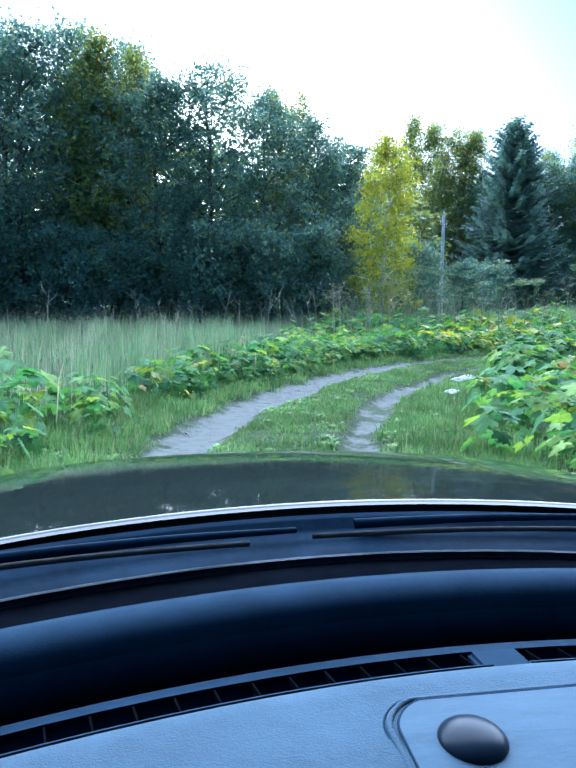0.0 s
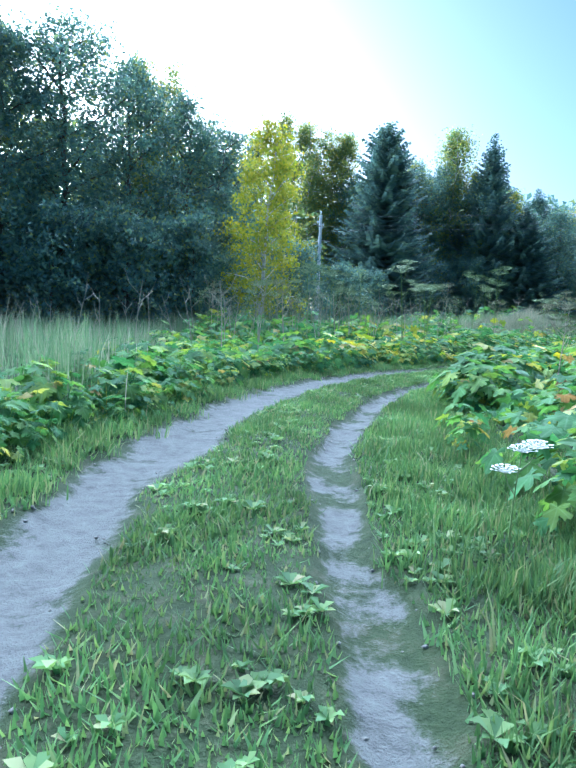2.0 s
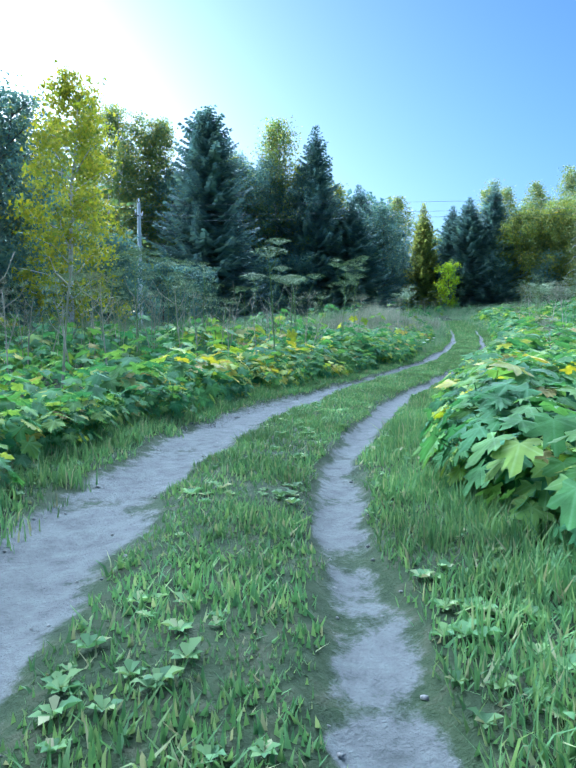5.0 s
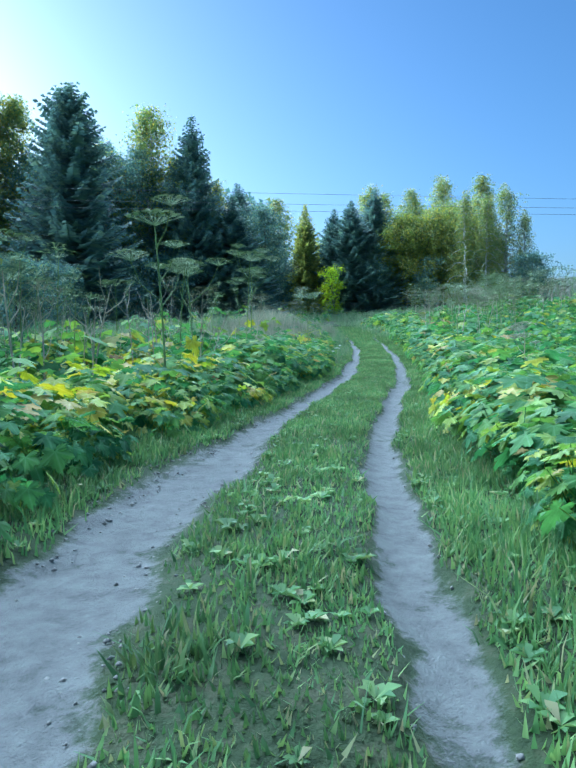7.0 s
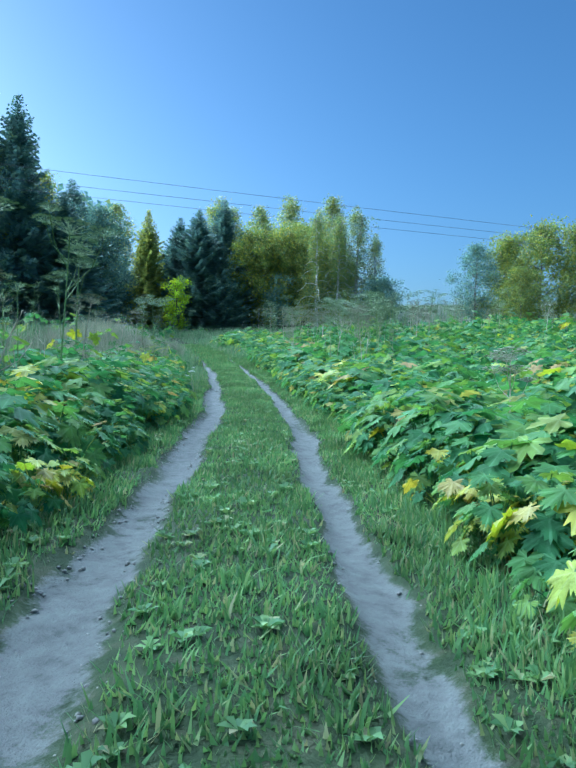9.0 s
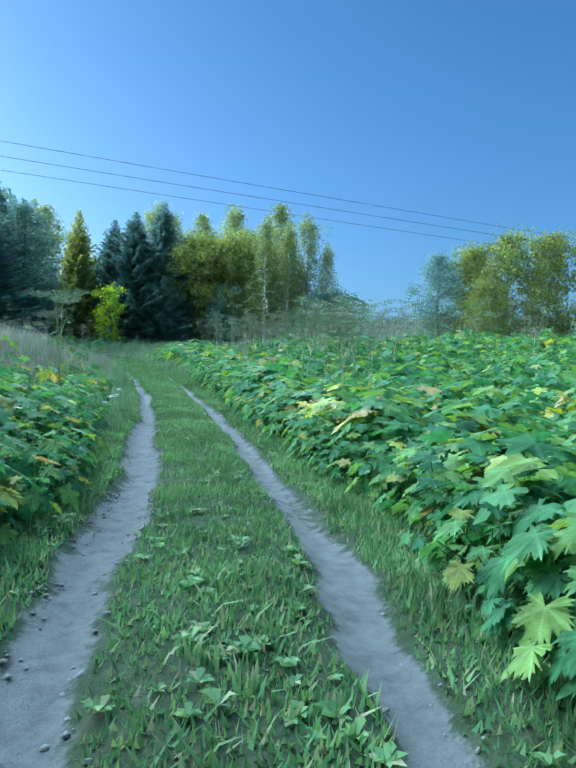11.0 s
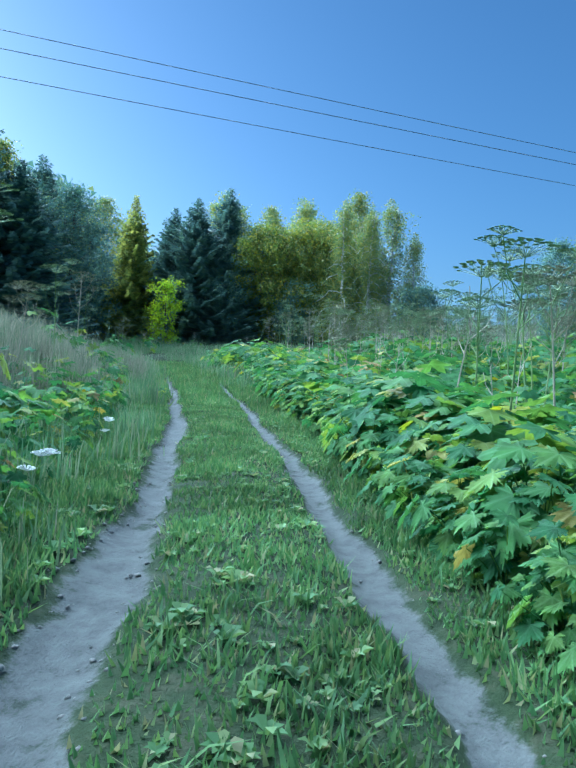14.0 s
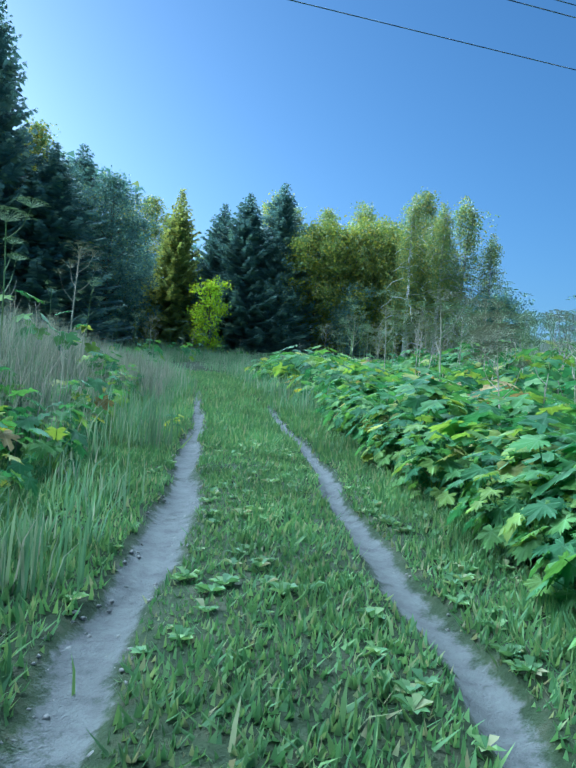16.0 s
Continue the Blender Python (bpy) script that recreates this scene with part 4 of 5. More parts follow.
def spruce(seed, h, r, foliage, base=0.04, full=1.0, tip_gap=0.31, power=0.85):
    """Meshes of a spruce: trunk, whorled limbs, needled crown."""
    g = np.random.default_rng(seed)
    trunk = tube([[0, 0, 0], [0.02 * h * g.normal(), 0, h * 0.5], [0, 0, h]], [0.014 * h, 0.009 * h, 0.002], 7)
    wood, quads = [], []
    z = base * h
    while z < h * 0.985:
        u = z / h
        reach = (r * (1 - u) ** power * (0.75 + 0.25 * min(1, u * 6)) + 0.06) * g.uniform(0.82, 1.12)
        nb = int(5 + 5 * (1 - u))
        a0 = g.uniform(0, 6.28)
        for i in range(nb):
            if g.random() > full:
                continue
            a = a0 + i * 6.283 / nb + g.uniform(-0.25, 0.25)
            l = reach * g.uniform(0.7, 1.12)
            d = np.array([math.cos(a), math.sin(a), 0])
            sd = np.array([-d[1], d[0], 0])
            rise = 0.35 * u - 0.28 * (1 - u)
            o = np.array([0, 0, z + g.uniform(-0.1, 0.1)])
            q = np.linspace(0, 1, 4)[:, None]
            p = o + d * l * q + np.array([0, 0, 1]) * l * (rise * q - 0.18 * q * (1 - q) * 2 + 0.12 * q ** 3)
            if l > 0.5:
                wood.append(tube(p, np.linspace(0.012, 0.004, 4) * (0.5 + l * 0.5), 3))
            m = max(2, int(l / 0.21))
            for k in range(m):
                f = (k + 0.6) / m
                c = o + d * l * f + np.array([0, 0, 1]) * l * (rise * f - 0.36 * f * (1 - f) + 0.12 * f ** 3)
                w = (0.22 + 0.36 * l * (1 - f) * 0.6) * g.uniform(0.7, 1.2) * min(1, 0.25 + reach * 0.6)
                for sg in (-1, 1):
                    tip = c + (sd * sg * w + d * w * 0.55) + np.array([0, 0, -w * g.uniform(0.15, 0.55)])
                    wd = 0.5 * (c - tip)
                    side = (np.array([0, 0, 1]) * 0.085 + d * 0.1 * g.uniform(0.5, 1.4)) * min(1, 0.3 + 0.5 * reach)
                    quads.append((c + side, tip + side * 0.25, tip - side * 0.4, c - side * 1.1))
                sm = min(1, 0.3 + 0.5 * reach)
                quads.append((c + sd * 0.09 * sm, c + (d * 0.22 + sd * 0.05 - [0, 0, 0.03]) * sm, c + (d * 0.2 - sd * 0.05 - [0, 0, 0.1]) * sm, c - (sd * 0.09 + [0, 0, 0.14]) * sm))
        z += tip_gap * (0.55 + 0.6 * (1 - u)) * h / 18
    v = np.array(quads).reshape(-1, 3)
    v = v + g.normal(0, 0.025, v.shape)
    wv, wf = join([trunk] + wood)
    return [("trunk", mesh_np("trunk", wv, wf, [BARK], smooth=True)), ("crown", mesh_np("crown", v, np.arange(len(v)).reshape(-1, 4), [foliage]))]


def plant_tree(meshes, name, label, x, y, height_scale, width_scale, turn, group=""):
    root = new(name)
    root.matrix_basis = pose(x, y, float(land(x, y)) - 0.15, 0, 0, turn) @ Matrix.Diagonal((width_scale, width_scale, height_scale, 1))
    for nm, me in meshes:
        part(nm, me, None, root)
    return tagged(root, label, "tree", group)


ASPENS = [broadleaf(s, 15, 3.4, 0.06, 460, 34, 0.17, BARK, ASPEN) for s in (41, 42, 43)]
BUSHES = [broadleaf(s, 5, 2.4, 0.02, 210, 34, 0.15, BARK, ASPEN, limbs=18) for s in (44, 45)]
BIRCHES = [broadleaf(s, 15, 3.1, 0.12, 280, 38, 0.17, BIRCH_BARK, BIRCH, 0.4, 30, (0.36, 0.95)) for s in (46, 47, 48)]
YELLOW = broadleaf(49, 9, 2.2, 0.06, 280, 36, 0.125, BIRCH_BARK, GOLD, 0.15, 24, (0.4, 0.75))
MIXED = broadleaf(57, 18, 3.6, 0.08, 420, 36, 0.17, BIRCH_BARK, BIRCH, 0.2, 26, (0.42, 0.7))
WEEPING = [broadleaf(s, 15, 3.0, 0.08, 200, 52, 0.14, BIRCH_BARK, BIRCH, 0.9, 38, (0.34, 1.0), (0.09, 0.13)) for s in (71, 72)]
LIMES = [broadleaf(s, 10, 3.5, 0.05, 380, 34, 0.18, BARK, LIME) for s in (50, 51)]
SPRUCES = [spruce(s, 18, 5.6, NEEDLE, 0.04) for s in (52, 53)]
SUNLIT_SPRUCE = spruce(54, 12.5, 3.4, NEEDLE_SUNLIT, 0.05)
PINE = spruce(55, 19, 5.0, NEEDLE, 0.1, 1.0, 0.3, 0.55)

DARK = "dark green broadleaf tree at the wood's edge"
for i, (x, y, h, w) in enumerate([(-17.5, 33, 15, 1.1), (-13.7, 33.8, 14.8, 1.1), (-15.3, 36.4, 14.6, 1.1), (-12.4, 40.0, 14.5, 1.1), (-11.3, 36.5, 15.4, 1.1), (-6.3, 33.2, 12.0, 0.95), (-4.1, 34.5, 13.0, 1.05), (-1.4, 36.0, 12.0, 0.85),
                                  (1.2, 38.5, 11.3, 0.85), (-9.3, 39, 15.5, 1.1), (3.2, 41, 10.5, 0.9), (-22, 36, 15, 1.2),
                                  (26.5, 69.5, 15, 1.1), (43.2, 68.9, 11.2, 0.95), (29, 76, 17, 1.1), (33.5, 69, 14, 1.0), (20, 70, 14, 1.1), (39.5, 68.5, 11, 1.0), (43.5, 75, 10, 0.9), (56, 68, 9, 0.9), (59, 65.5, 10, 0.9), (30, 71.5, 16, 1.0), (56.5, 38.6, 6.8, 0.6)]):
    plant_tree(ASPENS[i % 3], "aspen_tree", DARK, x, y, h / 15, w, i * 77, "wood's edge")
for i, (x, y, h, w) in enumerate([(-9.9, 34.6, 15.0, 1.1), (-8.1, 35.4, 14.4, 0.95), (0.6, 40, 13.5, 0.7), (-1.0, 38, 13.2, 0.7), (13.3, 73.8, 20.5, 1.3), (17.5, 72, 19.2, 1.3), (9.5, 70, 17.5, 1.2), (15.5, 70, 16, 1.2),
                                  (27.5, 74, 17, 1.1), (34.2, 71.5, 16, 1.2), (38.5, 71, 14, 1.2), (11.5, 66, 12, 1.1), (58.5, 92, 14.8, 1.5), (61.7, 91.6, 15.6, 1.5), (66.5, 77, 15.0, 1.2), (71, 79, 14.2, 1.2), (76.7, 79, 14.3, 1.3), (88, 82.8, 18.0, 1.4),
                                  (70, 62, 14, 1.2), (58.3, 55.5, 11.6, 0.85), (59.4, 53.9, 11.2, 0.75), (63.6, 54.6, 12.0, 1.0), (61.5, 55.0, 11.0, 0.85), (63.5, 52.2, 9.0, 0.75), (64.5, 57.5, 11, 0.9)]):
    plant_tree(WEEPING[i % 2] if 58 < x < 67 and y < 58 else BIRCHES[i % 3], "birch_tree", "slender birch with light green, partly yellow foliage", x, y, h / 15, w, i * 53, "birches")
for x, y, h in ((31.7, 72.1, 20.6), (26.8, 70, 15.5), (15.2, 73, 20), (19.3, 71, 19)):
    plant_tree(MIXED, "birch_tree", "tall broad birch with light green foliage", x, y, h / 18, 1.3 if x > 30 else 1.05, x * 40, "birches")
plant_tree(YELLOW, "birch_tree", "young birch with bright yellow foliage before the dark wood", 4.6, 33.0, 1.03, 0.95, 20)
SMALL = broadleaf(56, 5.5, 1.9, 0.03, 90, 34, 0.17, BARK, SUNLIT_LIME)
plant_tree(SMALL, "small_tree", "small bushy lime-yellow tree, sunlit brightness put into the leaf colour", 48.5, 64.6, 0.92, 0.85, 120)
for i, (x, y, h, w) in enumerate([(57.5, 63.5, 9.6, 1.0), (60, 60.5, 9.5, 1.0), (61.5, 58, 8.7, 1.0), (63, 62.5, 10, 1.1), (58.6, 61.8, 9.2, 1.0), (60.6, 58.9, 9.0, 0.95), (65.5, 62, 10.3, 1.1), (57.8, 36.6, 7.2, 0.75), (57.4, 34, 7.9, 0.8), (59.5, 31.5, 7.8, 0.85), (54.2, 34.2, 4.6, 0.5)]):
    plant_tree(LIMES[i % 2], "willow_tree", "round-crowned tree, low sunlight put into its yellow-green foliage colour", x, y, h / 10, w, i * 91, "willows on the slope")
for i, (x, y, h, w) in enumerate([(34.4, 68.4, 19.6, 1.05), (32.3, 74, 18.5, 1.0), (44.3, 75.6, 14.9, 1.05), (39.5, 74, 14.5, 1.0), (53.5, 69.9, 11.6, 0.85), (53.5, 67.1, 12.2, 0.95), (56.9, 66.8, 13.6, 0.9), (55, 65, 8.5, 0.8), (24.5, 70, 14, 1.0), (37.5, 66.5, 12, 1.0)]):
    plant_tree(SPRUCES[i % 2], "spruce_tree", "tall dark green pointed spruce", x, y, h / 18, w, i * 67, "spruces")
plant_tree(SUNLIT_SPRUCE, "spruce_tree", "narrow spruce with warm sunlight put into its needle colour", 49.5, 70.2, 0.97, 0.95, 30)
plant_tree(PINE, "spruce_tree", "broad dark conifer with heavy limbs", 20.4, 61.7, 0.95, 1.15, 15)
for i, (x, y, h, w) in enumerate([(-18, 31.5, 4.5, 1.0), (-14, 31.8, 5, 1.1), (-16.5, 37.5, 6, 1.6), (-12.5, 39, 6, 1.6), (-8, 38.5, 5.5, 1.5), (-3.5, 39, 5.5, 1.5), (-21, 36, 6, 1.6), (1, 42, 5.5, 1.5), (-10.5, 32, 5, 1.0), (-7.5, 31.5, 4.2, 1.0), (-4.2, 31.8, 5, 1.1), (-1.2, 32.8, 4.8, 1.0), (1.7, 34, 5, 1.0), (3, 36.5, 5.5, 1.0), (8, 43, 5, 1.0), (13.5, 52, 4.5, 1.1), (16.5, 56, 4.5, 1.2),
                                  (12, 60, 4.5, 1.1), (17, 63, 5, 1.2), (21, 63, 5, 1.1), (26, 65, 6, 1.2), (31, 67, 6, 1.3), (41, 70, 6, 1.3), (46, 72, 6, 1.3), (49.5, 72, 5, 1.0), (54.5, 64, 5, 1.0), (58, 60, 5, 1.0), (62, 57, 5, 1.0), (62.5, 50.5, 4.5, 1.0)]):
    plant_tree(BUSHES[i % 2], "bush", "dark green undergrowth bush at the wood's edge", x, y, h / 5, w, i * 41, "undergrowth")

# the wood behind, plainer trees
BACK = [broadleaf(s, 14, 3.6, 0.03, 70, 24, 0.5, BARK, ASPEN, limbs=10) for s in (61, 62)] + [broadleaf(63, 14, 3.2, 0.1, 60, 24, 0.45, BIRCH_BARK, BIRCH, 0.3, 10)]
back_rng = np.random.default_rng(64)
for x0, x1, y0, y1, n, h0, h1 in ((-30, 10, 42, 54, 24, 9, 12.5), (-42, -22, 30, 46, 9, 10, 14), (4, 50, 78, 92, 26, 10, 15), (50, 80, 76, 90, 13, 9, 12)):
    for i in range(n):
        x = x0 + (x1 - x0) * (i + back_rng.random()) / n
        plant_tree(BACK[int(back_rng.integers(0, 3))], "wood_tree", "tree deep in the mixed wood", x, back_rng.uniform(y0, y1), back_rng.uniform(h0, h1) / 14, back_rng.uniform(0.9, 1.3), back_rng.uniform(0, 360), "wood behind")

# ---------------------------------------------------------------- stalks in the beds and before the wood
for x, y, k, sz, tn, leaf in [(6.9, 21.7, 0, 1.12, 10, 0), (8.3, 23.4, 1, 1.15, 80, None), (4.5, 23.4, 0, 1.1, 150, None), (3.2, 20.5, 3, 1.15, 20, None), (2.1, 18.4, 4, 1.5, 140, None), (1.2, 17.6, 3, 1.2, 250, None), (5.0, 25.6, 3, 1.25, 70, None), (5.4, 24.5, 5, 0.95, 40, None), (3.6, 24.8, 1, 1.1, 200, None), (2.9, 22.6, 4, 1.3, 10, None),
                              (-0.6, 18.6, 3, 1.15, 60, None), (-1.4, 19.5, 4, 1.2, 130, None), (0.8, 20.2, 4, 1.25, 30, None), (1.6, 20.6, 3, 1.1, 220, None), (2.6, 21.4, 4, 1.2, 310, None), (-3.0, 20.0, 4, 1.0, 200, None),
                              (5.2, 22.6, 3, 1.2, 15, None), (6.9, 24.4, 3, 1.2, 75, None), (15.1, 31.4, 0, 1.36, 100, 1), (11.4, 26.4, 5, 1.05, 30, None), (9.6, 26.2, 1, 1.2, 250, None), (9.9, 27.4, 4, 1.3, 40, None),
                              (14.6, 30.5, 2, 0.9, 10, None), (8.9, 25.8, 3, 1.2, 190, None), (18.0, 31.9, 1, 1.15, 20, 1), (19.5, 35.5, 3, 1.0, 70, None), (21.5, 37.2, 2, 0.8, 110, None), (23.3, 38.9, 0, 0.95, 40, None),
                              (16.2, 33.6, 5, 0.85, 60, None), (13.5, 20.3, 2, 0.62, 80, 1), (5.6, 12.3, 2, 0.75, 30, 2), (1.8, 7.0, 6, 0.7, 0, None), (17.9, 30.5, 6, 0.55, 0, None), (19.9, 32.3, 6, 0.5, 70, None), (22.9, 29.1, 5, 0.95, 0, None), (23.4, 29.7, 0, 1.02, 45, None), (24.1, 28.9, 2, 1.1, 120, None),
                              (25.0, 29.4, 5, 0.9, 170, None), (26.3, 33.4, 2, 0.75, 60, 2), (25.6, 31.0, 3, 1.35, 45, None), (27.8, 30.5, 0, 1.2, 200, None), (29.5, 31.5, 5, 1.1, 260, None), (31.2, 33.6, 0, 1.1, 330, None)]:
    flower_stalk(x, y, k, sz, tn, (pick.uniform(-7, 7), pick.uniform(-7, 7)), leaf)

# bleached bare stalks standing in the meadow before the trees
bare_rng = np.random.default_rng(83)
for i in range(30):
    x = -8 + 17.5 * (i + bare_rng.random()) / 30
    y = 21.5 + 0.25 * max(0, x) + bare_rng.uniform(0, 5.5)
    flower_stalk(x, y, 4 if i % 3 else 3, bare_rng.uniform(0.85, 1.35), bare_rng.uniform(0, 360), (bare_rng.uniform(-13, 13), bare_rng.uniform(-13, 13)))

# far stands of stalks, too many to count
places = []
for n, x0, x1, y0, y1 in ((90, 1, 12, 23, 30), (40, 10, 30, 30, 46), (70, 26, 46, 27, 44), (150, 31, 44, 33, 46), (110, 40, 62, 38, 56), (50, 14, 50, 46, 64)):
    for _ in range(n):
        places.append((pick.uniform(x0, x1), pick.uniform(y0, y1)))
sets = {}
for x, y in places:
    s, d = along(x, y)
    if abs(d[0]) < 3.2:
        continue
    k = int(pick.choice([0, 1, 2, 2, 3, 4, 5] if d[0] < 0 else [0, 1, 2, 3, 3, 4, 4]))
    stem, heads, ends, bare, st, hs, hm, sm = STALKS[k]
    sc, a = pick.uniform(0.7, 1.1), pick.uniform(0, 6.28)
    base = np.array([x, y, float(land(x, y)) - 0.03])
    sets.setdefault(sm.name, (sm, []))[1].append((turn_z(st[0] * sc, a) + base, st[1]))
    if d[0] > 0:
        for q in range(7):
            v, f, _ = LEAF_LOW[int(pick.integers(0, len(LEAF_LOW)))]
            sets.setdefault("leaves", (HOGWEED, []))[1].append((turn_z(v * pick.uniform(0.7, 1.25), pick.uniform(0, 6.28)) + base, f))
    for (v, f), e in zip(hs, ends):
        sets.setdefault(hm.name, (hm, []))[1].append((turn_z((v + e) * sc, a) + base, f))
for key, (m, pieces) in sets.items():
    v, f = join(pieces)
    nm, text = ("hogweed_leaves", "large leaves round the feet of the hogweed stalks") if key == "leaves" else ("hogweed_stems", "stand of hogweed stems on the slope") if "stem" in key else ("hogweed_flower_heads", "flat hogweed flower heads over the slope")
    tagged(new(nm, mesh_np(nm, v, f, [m])), text, "plant", kind="stuff")

# ---------------------------------------------------------------- power line
def utility_pole(x, y, h):
    root = new("utility_pole")
    root.matrix_basis = pose(x, y, float(land(x, y)) - 0.1, 0, 0, -34)
    bm = bmesh.new()
    bmesh.ops.create_cone(bm, cap_ends=True, segments=10, radius1=0.15, radius2=0.1, depth=h, matrix=Matrix.Translation((0, 0, h / 2)))
    part("shaft", bm, POLE_WOOD, root)
    bm = bmesh.new()
    bmesh.ops.create_cube(bm, size=1, matrix=Matrix.Translation((0, 0, h - 0.75)) @ Matrix.Diagonal((0.07, 1.3, 0.07, 1)))
    bmesh.ops.bevel(bm, geom=bm.edges[:], offset=0.008, segments=1, affect='EDGES')
    part("crossarm", bm, STEEL, root)
    for yy, zz in ((-0.55, h - 0.6), (0.55, h - 0.6), (0, h + 0.12)):
        bm = bmesh.new()
        bmesh.ops.create_cone(bm, cap_ends=True, segments=10, radius1=0.035, radius2=0.06, depth=0.1, matrix=Matrix.Translation((0, yy, zz)))
        bmesh.ops.create_cone(bm, cap_ends=True, segments=10, radius1=0.06, radius2=0.03, depth=0.08, matrix=Matrix.Translation((0, yy, zz + 0.09)))
        part("insulator", bm, CERAMIC, root)
    return tagged(root, "grey utility pole with a crossarm before the wood", "utility pole")


POLE_A, POLE_B = (10.75, 47.2), (86.0, -2.6)
utility_pole(*POLE_A, 7.55)
utility_pole(*POLE_B, 8.0)
for dy, z0, z1, sag in ((0.0, 9.5, 9.4, 0.36), (-0.55, 8.8, 8.95, 0.3), (0.55, 8.7, 8.85, 0.3)):
    q = np.linspace(0, 1, 40)
    off = np.array([0.556, 0.83]) * dy
    p = np.stack([POLE_A[0] + off[0] + (POLE_B[0] - POLE_A[0]) * q, POLE_A[1] + off[1] + (POLE_B[1] - POLE_A[1]) * q, z0 + (z1 - z0) * q - sag * 4 * q * (1 - q)], 1)
    v, f = tube(p, np.full(40, 0.008), 6)
    tagged(new("power_line", mesh_np("power_line", v, f, [WIRE], smooth=True)), "thin dark overhead power line strung between poles", "power line", "power lines")

# ---------------------------------------------------------------- the car's front
PAINT, nt_, bs_, out_ = mat_new("black_car_paint")
bs_.inputs["Base Color"].default_value = (0.012, 0.016, 0.014, 1)
bs_.inputs["Roughness"].default_value = 0.05
bs_.inputs["Coat Weight"].default_value = 0.0
bs_.inputs["Specular IOR Level"].default_value = 0.15
bs_.inputs["Coat Roughness"].default_value = 0.02
PLASTIC = rough_mat("grained_dash_plastic", (0.010, 0.020, 0.036), (0.015, 0.029, 0.050), 14.0, 0.9, 0.1, fine=420.0, spec=0.03)
# blue-grey cover; reflected sky is put into its paler, bluer tone
PAD = rough_mat("soft_dash_cover", (0.027, 0.048, 0.072), (0.04, 0.068, 0.098), 10.0, 0.8, 0.35, fine=420.0, spec=0.15)
BLACK = rough_mat("black_plastic_and_shade", (0.0015, 0.002, 0.0035), (0.003, 0.004, 0.006), 12.0, 1.0, 0.1, spec=0.0)
RUBBER = rough_mat("tyre_rubber", (0.012, 0.012, 0.012), (0.03, 0.03, 0.03), 20.0, 0.85, 0.3)
ALLOY = rough_mat("alloy_rim", (0.35, 0.35, 0.36), (0.5, 0.5, 0.5), 6.0, 0.35, 0.02, metal=0.9)
LENS = rough_mat("sensor_lens", (0.006, 0.011, 0.02), (0.011, 0.018, 0.03), 6.0, 0.3, 0.0, spec=0.08)
SEAL = rough_mat("windscreen_seal", (0.02, 0.028, 0.04), (0.035, 0.045, 0.06), 9.0, 0.5, 0.02, spec=0.2)
# navy of the missing windscreen's tint is put into this colour
COWL = rough_mat("cowl_plastic", (0.003, 0.009, 0.019), (0.007, 0.017, 0.033), 7.0, 0.7, 0.15, spec=0.02)
CX = 0.42


def sweep(profile, x0, x1, n=28, bow=0.22, thick=0.02):
    """A strip across the car: a profile of (y, z) carried from x0 to x1, bowed forward in the middle, with a thickness."""
    xs = np.linspace(x0, x1, n)
    pr = np.array(profile, float)
    top = np.stack([np.repeat(xs, len(pr)), np.tile(pr[:, 0], n) - bow * np.repeat((xs - CX) ** 2, len(pr)), np.tile(pr[:, 1], n) - 0.03 * np.repeat((xs - CX) ** 2, len(pr))], 1)
    m = len(pr)
    v = np.vstack([top, top - [0, 0, thick]])
    k = np.arange(n * m).reshape(n, m)
    q = np.stack([k[:-1, :-1], k[1:, :-1], k[1:, 1:], k[:-1, 1:]], -1).reshape(-1, 4)
    f = [q, q[:, ::-1] + n * m]
    for e in (k[:, 0], k[:, -1], k[0], k[-1]):
        f.append(np.stack([e[:-1], e[1:], e[1:] + n * m, e[:-1] + n * m], 1))
    return mesh_np("strip", v, np.concatenate(f), smooth=True)


car = new("car")
car.matrix_basis = pose(0, 0, 0.0, 0, 0, 11)
tagged(car, "black car with a blue-grey dashboard standing on the track", "car")
HUMPY = [(0.22, 0.80), (0.34, 0.87), (0.46, 0.903), (0.58, 0.917), (0.69, 0.920), (0.716, 0.918), (0.726, 0.912)]


def dash_z(x, y):
    """Height of the dashboard's cover."""
    q = (x - CX) ** 2
    return float(np.interp(y + 0.22 * q, [a for a, _ in HUMPY], [b for _, b in HUMPY])) - 0.03 * q


dash = part("dashboard", sweep(HUMPY, -0.44, 1.28), PAD, car, "grained blue-grey dashboard cover, sky light put into its pale tone")
# channel, recess and shelf: shade in the dashboard's hollows is painted near-black
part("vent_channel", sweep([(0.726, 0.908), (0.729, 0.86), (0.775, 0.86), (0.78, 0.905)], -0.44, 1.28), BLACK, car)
part("vent_frame", sweep([(0.778, 0.906), (0.79, 0.908), (0.803, 0.902)], -0.44, 1.28), COWL, car)
part("recess", sweep([(0.803, 0.9), (0.808, 0.83), (0.93, 0.81), (0.935, 0.86)], -0.44, 1.28), BLACK, car, "hollow behind the vents, its shade painted near-black")
part("front_pad", sweep([(0.93, 0.855), (0.915, 0.87), (0.9, 0.905), (0.899, 0.925), (0.908, 0.94), (0.935, 0.947), (0.965, 0.944), (0.985, 0.93), (0.99, 0.88)], -0.44, 1.28), PLASTIC, car, "dark blue padded dashboard roll")
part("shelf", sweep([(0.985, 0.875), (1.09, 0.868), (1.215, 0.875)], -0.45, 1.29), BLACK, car)
